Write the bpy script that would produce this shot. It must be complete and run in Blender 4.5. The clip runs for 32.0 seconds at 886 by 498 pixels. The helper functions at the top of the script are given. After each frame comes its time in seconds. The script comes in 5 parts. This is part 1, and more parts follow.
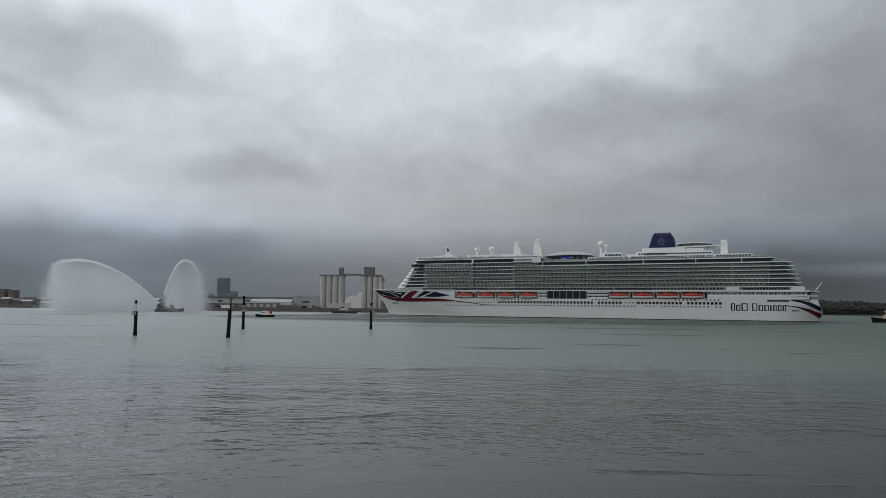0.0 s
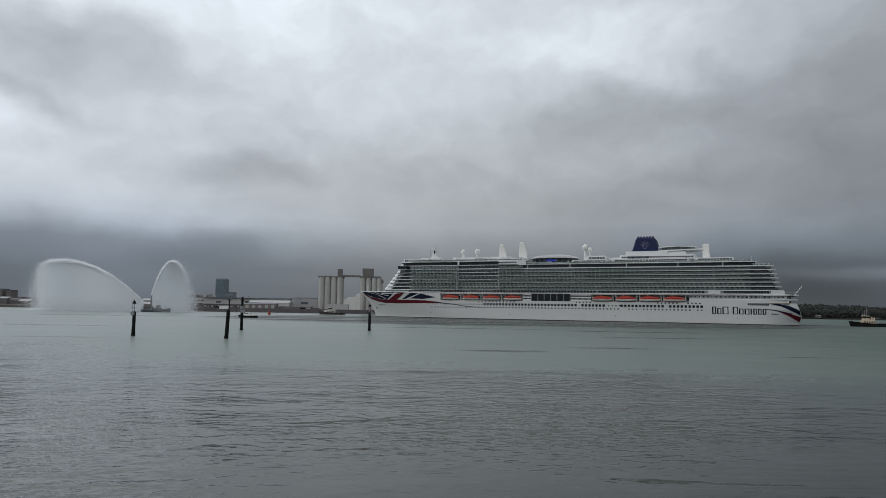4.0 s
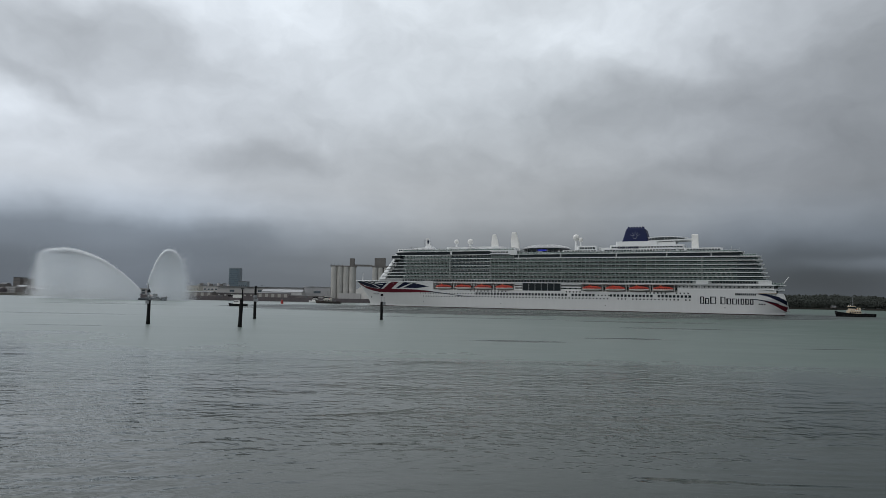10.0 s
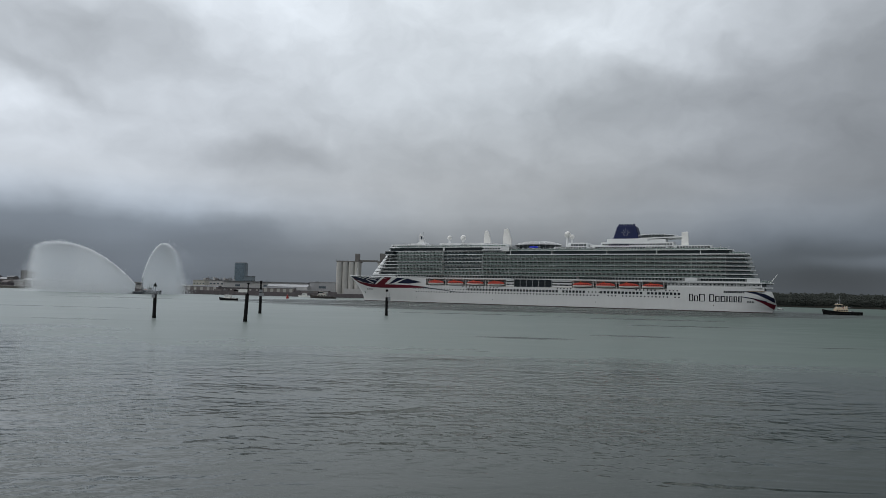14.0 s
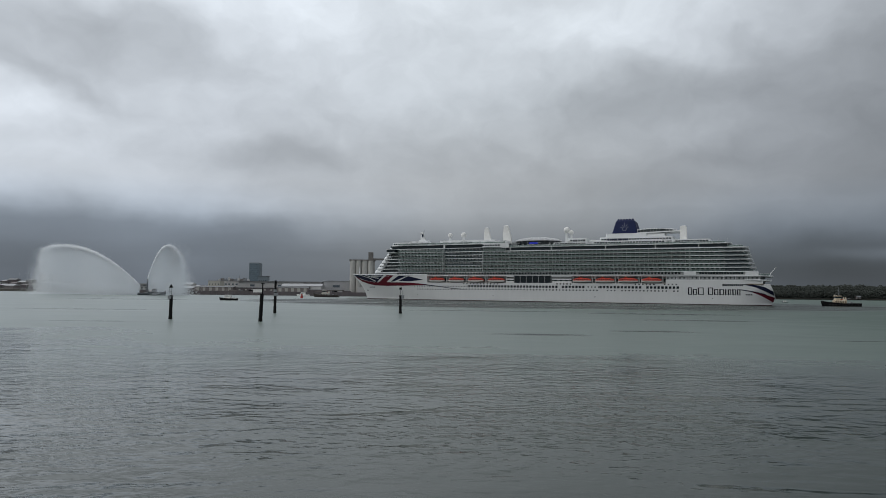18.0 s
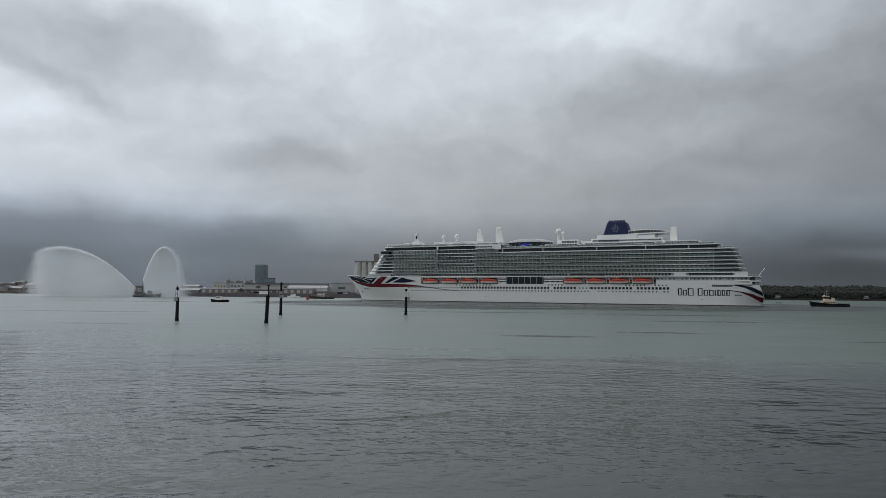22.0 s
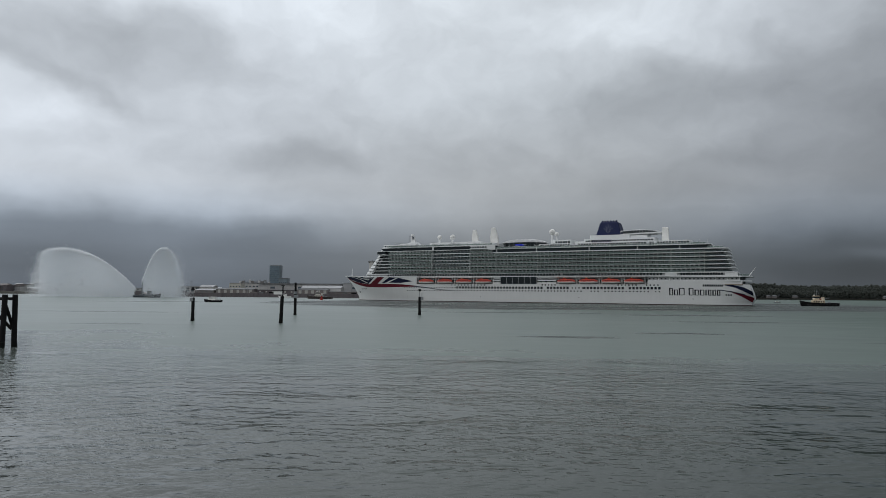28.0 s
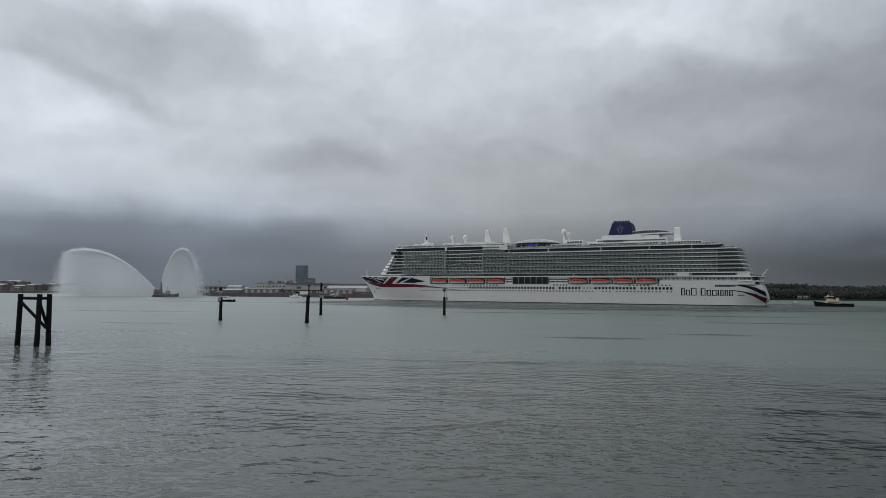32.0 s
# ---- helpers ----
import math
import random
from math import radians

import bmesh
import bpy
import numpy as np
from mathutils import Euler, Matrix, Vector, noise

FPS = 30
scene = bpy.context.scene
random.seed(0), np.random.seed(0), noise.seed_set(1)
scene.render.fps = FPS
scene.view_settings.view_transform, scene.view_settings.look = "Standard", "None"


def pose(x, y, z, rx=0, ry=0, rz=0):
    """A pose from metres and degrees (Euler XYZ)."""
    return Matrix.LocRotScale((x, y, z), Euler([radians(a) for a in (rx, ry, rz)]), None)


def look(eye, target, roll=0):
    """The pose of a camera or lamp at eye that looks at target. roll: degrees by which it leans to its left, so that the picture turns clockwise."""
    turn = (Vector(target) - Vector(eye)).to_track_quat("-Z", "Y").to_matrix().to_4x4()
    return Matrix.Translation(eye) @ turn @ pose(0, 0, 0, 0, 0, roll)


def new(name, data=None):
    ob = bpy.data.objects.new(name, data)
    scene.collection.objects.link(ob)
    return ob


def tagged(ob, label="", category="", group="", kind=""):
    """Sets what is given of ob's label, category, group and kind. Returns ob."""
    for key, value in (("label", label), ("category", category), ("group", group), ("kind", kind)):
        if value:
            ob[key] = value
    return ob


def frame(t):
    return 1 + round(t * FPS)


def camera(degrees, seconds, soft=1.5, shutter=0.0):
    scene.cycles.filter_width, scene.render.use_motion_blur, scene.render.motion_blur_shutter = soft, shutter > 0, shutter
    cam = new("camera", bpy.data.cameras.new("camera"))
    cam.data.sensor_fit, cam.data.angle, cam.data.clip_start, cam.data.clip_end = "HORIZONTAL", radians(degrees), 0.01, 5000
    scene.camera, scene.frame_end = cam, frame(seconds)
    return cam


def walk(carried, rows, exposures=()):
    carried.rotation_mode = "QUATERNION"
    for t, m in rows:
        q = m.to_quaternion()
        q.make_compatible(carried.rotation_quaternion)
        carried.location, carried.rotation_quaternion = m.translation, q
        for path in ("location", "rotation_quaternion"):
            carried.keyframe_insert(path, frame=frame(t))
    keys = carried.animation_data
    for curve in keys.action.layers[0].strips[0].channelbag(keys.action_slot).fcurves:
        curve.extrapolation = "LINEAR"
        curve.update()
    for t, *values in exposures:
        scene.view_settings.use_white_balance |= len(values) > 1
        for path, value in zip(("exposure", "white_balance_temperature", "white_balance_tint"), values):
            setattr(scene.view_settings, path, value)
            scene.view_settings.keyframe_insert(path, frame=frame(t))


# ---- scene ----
cam = camera(67.7, 32.0, soft=0.8)
EYE = 6.1
TIDE = -1.2   # the water stands below the ship's and the quay's zero
FAR = (EYE - TIDE) / 6.1
ROWS = [
    (0.0, 0.00, 5.02, 0.57), (0.5, -0.25, 5.12, 0.70), (1.0, -0.18, 5.25, 0.44), (1.5, -0.01, 5.08, 0.14),
    (2.0, -0.24, 5.29, 0.19), (2.5, -0.21, 5.22, 0.42), (3.0, -0.15, 5.18, 0.58), (3.5, -0.08, 5.20, 0.90),
    (5.5, -0.07, 4.97, 0.73), (6.0, 0.09, 4.86, 0.75), (6.5, 0.08, 5.07, 0.92), (7.0, 0.36, 4.95, 0.81),
    (7.5, 0.52, 5.16, 0.86), (8.0, 0.67, 5.18, 0.65), (8.5, 0.57, 5.08, 0.76), (9.0, 0.19, 4.96, 0.99),
    (9.5, 0.16, 4.53, 1.03), (10.0, 0.93, 4.27, 1.05), (10.5, 0.76, 4.25, 1.09), (11.0, 0.67, 4.18, 1.26),
    (11.5, 1.00, 4.13, 1.15), (12.0, 0.99, 4.13, 1.01), (12.5, 1.20, 4.17, 1.12), (13.0, 1.17, 3.99, 1.22),
    (13.5, 1.28, 3.94, 1.36), (14.0, 1.38, 3.91, 1.43), (14.5, 1.49, 4.03, 1.29), (16.5, 2.11, 3.72, 1.32),
    (17.0, 2.19, 3.68, 0.96), (17.5, 2.34, 3.68, 0.72), (18.0, 2.50, 3.66, 0.63), (18.5, 2.72, 3.67, 0.43),
    (19.0, 2.83, 3.58, 0.39), (19.5, 2.85, 3.49, 0.30), (20.0, 2.89, 3.56, 0.21), (20.5, 2.93, 3.32, 0.18),
    (21.0, 2.82, 3.39, 0.17), (21.5, 2.93, 3.61, 0.17), (22.0, 2.97, 3.78, 0.50), (22.5, 3.25, 4.24, 0.61),
    (23.0, 3.34, 4.24, 0.62), (23.5, 3.38, 4.06, 0.59), (24.0, 3.66, 3.93, 0.31), (24.5, 3.73, 3.76, 0.43),
    (25.0, 3.55, 3.87, 0.43), (25.5, 2.99, 4.45, 0.29), (27.5, 4.16, 3.58, 0.30), (28.0, 4.14, 3.78, 0.45),
    (28.5, 4.45, 3.93, 0.40), (29.0, 4.75, 4.11, 0.31), (29.5, 5.28, 4.50, 0.54), (30.0, 5.46, 4.63, 0.64),
    (30.5, 5.62, 4.52, 0.80), (31.0, 5.86, 4.31, 0.58), (31.5, 6.02, 4.04, 0.65), (32.0, 6.28, 3.77, 0.51),]
walk(cam, [(t, pose(0, 0, EYE, 90 + p, 0, y) @ pose(0, 0, 0, 0, 0, r)) for t, y, p, r in ROWS],
     exposures=[(0, -0.03), (6, -0.01), (9, -0.02), (14, -0.03), (20, -0.03), (25, -0.04), (29, -0.07), (32, -0.1)])

# ---- sky and light ----
world = bpy.data.worlds.new("overcast_sky")
scene.world = world
world.use_nodes = True
SUN_EL, SUN_AZ = 46, 238   # degrees; azimuth clockwise from +y: the brighter sky to the left


class Nodes:
    """Short hand for building node trees."""

    def __init__(self, tree):
        self.tree = tree
        tree.nodes.clear()

    def add(self, kind, values=None):
        n = self.tree.nodes.new(kind)
        for k, v in (values or {}).items():
            if isinstance(v, bpy.types.NodeSocket):
                self.tree.links.new(v, n.inputs[k])
            else:
                n.inputs[k].default_value = v
        return n

    def math(self, op, a, b=0.0, c=0.0, clamp=False):
        n = self.add("ShaderNodeMath", {0: a, 1: b, 2: c})
        n.operation, n.use_clamp = op, clamp
        return n.outputs[0]

    def noise(self, vector, scale, detail=3.0, rough=0.5, distort=0.0):
        n = self.add("ShaderNodeTexNoise", {"Vector": vector, "Scale": scale, "Detail": detail, "Roughness": rough, "Distortion": distort})
        return n.outputs["Fac"]

    def ramp(self, fac, stops, mode="LINEAR"):
        n = self.add("ShaderNodeValToRGB", {"Fac": fac})
        r = n.color_ramp
        r.interpolation = mode
        while len(r.elements) < len(stops):
            r.elements.new(0.5)
        for e, (p, c) in zip(r.elements, stops):
            e.position = p
            e.color = (*c, 1) if len(c) == 3 else c
        return n.outputs["Color"]

    def mix(self, fac, a, b, mode="MIX"):
        n = self.add("ShaderNodeMix", {"Factor": fac})
        n.data_type, n.blend_type = "RGBA", mode
        for i, v in ((6, a), (7, b)):
            if isinstance(v, bpy.types.NodeSocket):
                self.tree.links.new(v, n.inputs[i])
            else:
                n.inputs[i].default_value = (*v, 1)
        return n.outputs[2]

    def xyz(self, x, y, z):
        return self.add("ShaderNodeCombineXYZ", {0: x, 1: y, 2: z}).outputs[0]


def build_sky():
    n = Nodes(world.node_tree)
    d = n.add("ShaderNodeTexCoord").outputs["Generated"]
    x, y, z = n.add("ShaderNodeSeparateXYZ", {0: d}).outputs
    az0 = n.math("ARCTAN2", x, y)
    el0 = n.math("ARCSINE", z)
    # uneven cloud edges: the banks are drawn on a slightly folded sky
    fold = n.xyz(az0, n.math("MULTIPLY", el0, 1.4), 0.0)
    w1 = n.math("SUBTRACT", n.noise(fold, 8.5, 3.5, 0.52), 0.5)
    w2 = n.math("SUBTRACT", n.noise(n.xyz(az0, n.math("MULTIPLY", el0, 1.4), 4.7), 9.5, 3.5, 0.52), 0.5)
    az = n.math("ADD", az0, n.math("MULTIPLY", w1, radians(7.0)))
    el = n.math("ADD", el0, n.math("MULTIPLY", w2, n.math("ADD", n.math("MULTIPLY", el0, 0.22), radians(0.55))))
    # billows high up and thin layers low down, in stops
    lump = n.math("SUBTRACT", n.noise(n.xyz(az, n.math("MULTIPLY", el, 1.5), 1.3), 10.0, 4.0, 0.52), 0.5)
    fine = n.math("SUBTRACT", n.noise(n.xyz(az, n.math("MULTIPLY", el, 1.3), 7.3), 27.0, 4.0, 0.55), 0.5)
    wisp = n.math("SUBTRACT", n.noise(n.xyz(n.math("MULTIPLY", az, 2.2), n.math("MULTIPLY", el, 16.0), 2.0), 2.4, 4.0, 0.5, 0.4), 0.5)
    high = n.math("DIVIDE", n.math("SUBTRACT", el0, radians(4)), radians(8), clamp=True)
    tone = n.math("ADD", n.math("MULTIPLY", lump, n.math("ADD", n.math("MULTIPLY", high, 0.42), 0.2)), n.math("MULTIPLY", wisp, n.math("SUBTRACT", 0.24, n.math("MULTIPLY", high, 0.18))))
    tone = n.math("ADD", tone, n.math("MULTIPLY", fine, n.math("MULTIPLY", high, 0.17)))
    # the dark rain cloud low in the west ends in a fairly sharp edge
    edge = n.math("ADD", n.math("MULTIPLY", az, 0.008), radians(EDGE))
    rain = n.math("ADD", n.math("DIVIDE", n.math("SUBTRACT", edge, el), radians(1.1)), 0.5, clamp=True)
    rain = n.math("MULTIPLY", rain, n.math("DIVIDE", n.math("SUBTRACT", radians(-3), az), radians(16), clamp=True))
    tone = n.math("ADD", tone, n.math("MULTIPLY", rain, -0.38))

    def bank(a, e, wa, we, turn, gain):
        """A soft lighter or darker cloud at azimuth a, elevation e, tilted by turn (degrees), in stops."""
        u = n.math("SUBTRACT", az, radians(a))
        v = n.math("SUBTRACT", el, radians(e))
        c, s = math.cos(radians(turn)), math.sin(radians(turn))
        p = n.math("ADD", n.math("MULTIPLY", u, c / radians(wa)), n.math("MULTIPLY", v, s / radians(wa)))
        q = n.math("ADD", n.math("MULTIPLY", v, c / radians(we)), n.math("MULTIPLY", u, -s / radians(we)))
        r2 = n.math("ADD", n.math("MULTIPLY", p, p), n.math("MULTIPLY", q, q))
        return n.math("MULTIPLY", n.math("POWER", 2.718, n.math("MULTIPLY", n.math("POWER", r2, 1.3), -1.0)), gain)

    for b in BANKS:
        tone = n.math("ADD", tone, bank(*b))
    # the cloud thins towards the west (left) and thickens to the right
    side = n.math("MINIMUM", n.math("MAXIMUM", n.math("SINE", az), -0.62), 0.62)
    front = n.math("MULTIPLY", n.math("ADD", n.math("COSINE", az), 0.3), 1.6, clamp=True)
    tone = n.math("ADD", tone, n.math("MULTIPLY", n.math("MULTIPLY", side, -1.23), front))
    # the unseen sky behind the viewer is dimmed to darken the ship's side
    tone = n.math("ADD", tone, n.math("MULTIPLY", n.math("SUBTRACT", n.math("COSINE", az), 1.0), 0.32))
    # brightness by height: dark band low down, lighter towards the zenith
    up = n.ramp(n.math("DIVIDE", el, radians(90), clamp=True), [(p / 90, (v, v, v)) for p, v in HEIGHTS])
    val = n.math("MULTIPLY", up, n.math("POWER", 2.0, tone))
    f = n.math("DIVIDE", el0, radians(90), clamp=True)
    east = n.ramp(f, [(0, (0.90, 1.0, 1.10)), (5 / 90, (0.93, 1.0, 1.08)), (9 / 90, (0.945, 1.0, 1.055)), (16 / 90, (0.925, 1.0, 1.075)), (1, (0.94, 1.0, 1.06))])
    west = n.ramp(f, [(0, (0.85, 1.0, 1.21)), (5 / 90, (0.86, 1.0, 1.19)), (9 / 90, (0.93, 1.0, 1.09)), (30 / 90, (0.925, 1.0, 1.08)), (1, (0.94, 1.0, 1.06))])
    low = n.mix(n.math("DIVIDE", n.math("ADD", az, radians(22)), radians(20), clamp=True), west, east)
    low = n.mix(n.math("MULTIPLY", n.math("DIVIDE", n.math("SUBTRACT", az, radians(10)), radians(14), clamp=True), 0.9), low, west)
    cloud = n.mix(1.0, low, n.xyz(val, val, val), "MULTIPLY")
    air = n.add("ShaderNodeTexSky")
    air.sky_type, air.sun_disc, air.sun_elevation, air.sun_rotation = "NISHITA", False, radians(SUN_EL), radians(SUN_AZ)
    thin = n.mix(1.0, air.outputs[0], (0.1, 0.1, 0.1), "MULTIPLY")
    out = n.mix(0.97, thin, cloud)
    bg = n.add("ShaderNodeBackground", {"Color": out, "Strength": 1.0})
    n.add("ShaderNodeOutputWorld", {"Surface": bg.outputs[0]})


# azimuth, elevation, half width, half height, tilt, gain in stops
BANKS = [
    (-32.9, 19.3, 13.0, 3.65, 1, -0.80), (26.5, 2.0, 12.6, 6.0, -25, 0.15), (-34.7, 5.7, 10.7, 1.68, -4, -0.50), (16.0, 21.7, 13.0, 3.86, 1, 0.52),
    (-16.9, 11.2, 5.2, 1.3, 3, -0.42), (33.5, 3.1, 7.0, 0.58, 0, 0.85), (27.0, 2.6, 9.0, 2.6, 0, -0.55), (-20.0, 4.6, 4.2, 1.5, 2, -0.25), (14.6, 12.3, 9.6, 2.15, 10, 0.25),
    (-35.5, 1.9, 5.8, 2.99, -10, -0.44), (-1.1, 16.4, 8.2, 3.41, -6, 0.26), (-35.1, 15.7, 7.5, 1.03, -13, -0.36), (28.8, 2.5, 5.5, 2.32, -5, -0.34),
    (-34.5, 13.4, 3.2, 1.3, 0, 0.22), (19.5, 9.6, 4.5, 0.8, -4, 0.16)]
# height of the rain cloud's edge; elevation, brightness
EDGE = 5.9
HEIGHTS = [(0, 0.144), (3.0, 0.176), (5.2, 0.292), (7.4, 0.402), (11, 0.434), (16, 0.507), (24, 0.721), (50, 0.76), (90, 0.74)]
build_sky()

sun = new("sun", bpy.data.lights.new("sun", "SUN"))
sun.data.energy, sun.data.angle, sun.data.color = 0.8, radians(50), (1.0, 0.98, 0.95)
sun.matrix_world = look((0, 0, 100), Vector((0, 0, 100)) - Vector((math.sin(radians(SUN_AZ)) * math.cos(radians(SUN_EL)), math.cos(radians(SUN_AZ)) * math.cos(radians(SUN_EL)), math.sin(radians(SUN_EL)))))


# ---- materials ----
def surface(name, colour, rough=0.6, metal=0.0, vary=0.15, scale=1.0, bump=0.0, fine=6.0, spec=0.5, tint=None, per_object=0.0, streak=0.0):
    """A painted or mineral surface with variation at two scales, in metres of the object's own space."""
    m = bpy.data.materials.new(name)
    m.use_nodes = True
    n = Nodes(m.node_tree)
    co = n.add("ShaderNodeTexCoord").outputs["Object"]
    a = n.noise(co, scale, 4.0, 0.6)
    b = n.noise(co, scale * fine, 3.0, 0.6)
    k = n.math("ADD", n.math("MULTIPLY", a, 0.65), n.math("MULTIPLY", b, 0.35))
    if streak:
        # rain streaks that run down the surface
        st = n.noise(n.add("ShaderNodeMapping", {"Vector": co, "Scale": (1.0, 1.0, 0.06)}).outputs[0], streak, 3.0, 0.6)
        k = n.math("ADD", n.math("MULTIPLY", k, 0.6), n.math("MULTIPLY", st, 0.4))
    other = tint or tuple(c * (1 - vary) for c in colour)
    f = n.math("MULTIPLY", n.math("SUBTRACT", k, 0.3), 2.5, clamp=True)
    col = n.mix(f, other, colour)
    if per_object:
        rnd = n.add("ShaderNodeObjectInfo").outputs["Random"]
        g = n.math("ADD", n.math("MULTIPLY", rnd, per_object), 1 - per_object / 2)
        col = n.mix(1.0, col, n.xyz(g, g, g), "MULTIPLY")
    r = n.math("ADD", n.math("MULTIPLY", n.math("SUBTRACT", b, 0.5), 0.25), rough, clamp=True)
    p = n.add("ShaderNodeBsdfPrincipled", {"Base Color": col, "Roughness": r, "Metallic": metal, "Specular IOR Level": spec})
    if bump:
        bp = n.add("ShaderNodeBump", {"Height": k, "Strength": 0.6, "Distance": bump})
        n.tree.links.new(bp.outputs[0], p.inputs["Normal"])
    n.add("ShaderNodeOutputMaterial", {"Surface": p.outputs[0]})
    return m


def water_surface():
    m = bpy.data.materials.new("estuary_water")
    m.use_nodes = True
    n = Nodes(m.node_tree)
    co = n.add("ShaderNodeTexCoord").outputs["Object"]
    co = n.add("ShaderNodeMapping", {"Vector": co, "Scale": (1 / FAR, 1 / FAR, 1.0)}).outputs[0]
    px, py, _ = n.add("ShaderNodeSeparateXYZ", {0: co}).outputs
    wide = n.add("ShaderNodeMapping", {"Vector": co, "Rotation": (0, 0, radians(-12)), "Scale": (0.72, 1.0, 1.0)}).outputs[0]
    slick = n.noise(n.add("ShaderNodeMapping", {"Vector": co, "Scale": (0.35, 1.0, 1.0)}).outputs[0], 0.036, 4.0, 0.55, 0.8)
    gust = n.noise(n.add("ShaderNodeMapping", {"Vector": co, "Rotation": (0, 0, radians(-20)), "Scale": (0.5, 1.0, 1.0)}).outputs[0], 0.16, 3.0, 0.6, 0.6)
    patch = n.math("MULTIPLY", n.math("SUBTRACT", n.math("ADD", n.math("MULTIPLY", slick, 0.6), n.math("MULTIPLY", gust, 0.4)), 0.39), 5.5, clamp=True)
    # rippled water near the pier ends in a ragged line; the channel beyond is smooth and silty
    out = n.math("DIVIDE", n.math("SUBTRACT", n.math("ADD", py, n.math("ADD", n.math("MULTIPLY", n.math("SUBTRACT", slick, 0.5), 40.0), n.math("MULTIPLY", n.math("SUBTRACT", gust, 0.5), 44.0))), n.math("ADD", 50.0, n.math("MULTIPLY", n.math("DIVIDE", n.math("SUBTRACT", -38.0, px), 20.0, clamp=True), 30.0))), 26.0, clamp=True)
    swell = n.noise(wide, 0.2, 2.0, 0.5, 0.3)
    chop = n.noise(wide, 0.75, 2.0, 0.45, 0.3)
    ripple = n.noise(wide, 1.7, 2.0, 0.5, 0.2)
    h = n.math("ADD", n.math("MULTIPLY", swell, 0.1), n.math("MULTIPLY", chop, 0.22))
    h = n.math("ADD", h, n.math("MULTIPLY", ripple, 0.15))
    # sheltered corner close to the pier on the open side
    lee = n.math("DIVIDE", n.math("SUBTRACT", n.math("ADD", 31.0, n.math("MULTIPLY", n.math("SUBTRACT", gust, 0.5), 26.0)), py), 9.0, clamp=True)
    lee = n.math("MULTIPLY", lee, n.math("DIVIDE", n.math("ADD", px, 9.0), 5.0, clamp=True))
    fan = n.math("MULTIPLY", n.math("SUBTRACT", n.math("DIVIDE", px, n.math("ADD", py, 4.0)), n.math("MULTIPLY", gust, 0.5)), 2.6, clamp=True)
    lee = n.math("MAXIMUM", lee, fan)
    amp = n.math("MULTIPLY", n.math("ADD", n.math("MULTIPLY", patch, 1.0), 0.12), n.math("SUBTRACT", 1.0, n.math("MULTIPLY", lee, 0.8)))
    amp = n.math("MULTIPLY", amp, n.math("SUBTRACT", 1.0, n.math("MULTIPLY", out, 0.88)))
    h = n.math("MULTIPLY", h, amp)
    # cat's paws: long ruffled streaks
    paws = None
    for cx, cy, rx, ry, gain in PAWS:
        u = n.math("DIVIDE", n.math("SUBTRACT", px, cx), rx)
        v = n.math("DIVIDE", n.math("ADD", n.math("SUBTRACT", py, cy), n.math("MULTIPLY", n.math("SUBTRACT", swell, 0.5), 3.5)), ry)
        g = n.math("POWER", 2.718, n.math("MULTIPLY", n.math("ADD", n.math("MULTIPLY", u, u), n.math("MULTIPLY", v, v)), -1.0))
        g = n.math("MULTIPLY", g, gain)
        paws = g if paws is None else n.math("MAXIMUM", paws, g)
    h = n.math("ADD", h, n.math("MULTIPLY", paws, n.math("MULTIPLY", n.math("ADD", ripple, chop), 0.14)))
    # the ship's grey reflection along her side, painted as torn long dark streaks
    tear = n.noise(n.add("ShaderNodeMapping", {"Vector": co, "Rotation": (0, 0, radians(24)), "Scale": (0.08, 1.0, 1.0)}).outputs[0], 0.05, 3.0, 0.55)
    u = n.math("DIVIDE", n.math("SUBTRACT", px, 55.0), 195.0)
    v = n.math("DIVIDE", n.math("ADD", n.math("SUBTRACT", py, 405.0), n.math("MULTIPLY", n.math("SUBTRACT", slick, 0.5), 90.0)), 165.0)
    ship_reflection = n.math("MULTIPLY", n.math("SUBTRACT", 1.0, n.math("ADD", n.math("MULTIPLY", u, u), n.math("MULTIPLY", v, v))), 4.0, clamp=True)
    ship_reflection = n.math("MULTIPLY", ship_reflection, n.math("ADD", n.math("MULTIPLY", n.math("MULTIPLY", n.math("SUBTRACT", tear, 0.4), 6.0, clamp=True), 0.72), 0.32))
    # from here on the painted reflection rides along with the ruffled streaks
    paws = n.math("MAXIMUM", paws, ship_reflection)
    bp = n.add("ShaderNodeBump", {"Height": h, "Strength": 1.0, "Distance": 1.0})
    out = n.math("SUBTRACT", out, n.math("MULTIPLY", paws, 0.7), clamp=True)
    # far water is lighter: silt, plus reflected sky put into the colour
    silt_and_sky = n.math("ADD", n.math("MULTIPLY", n.noise(co, 0.008, 3.0, 0.5, 0.5), n.math("ADD", n.math("MULTIPLY", out, 0.35), 0.12)), n.math("ADD", n.math("MULTIPLY", out, 0.38), n.math("MULTIPLY", n.math("DIVIDE", n.math("SUBTRACT", py, 22.0), 44.0, clamp=True), 0.3)), clamp=True)
    # paler to the left: the brighter western sky's reflection put into the colour
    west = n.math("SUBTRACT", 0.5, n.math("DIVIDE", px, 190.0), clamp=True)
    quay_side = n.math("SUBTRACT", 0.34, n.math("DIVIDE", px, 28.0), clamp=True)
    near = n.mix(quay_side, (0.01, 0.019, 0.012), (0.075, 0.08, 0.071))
    far_tone = n.mix(west, (0.057, 0.094, 0.07), (0.225, 0.262, 0.244))
    col = n.mix(silt_and_sky, near, far_tone)
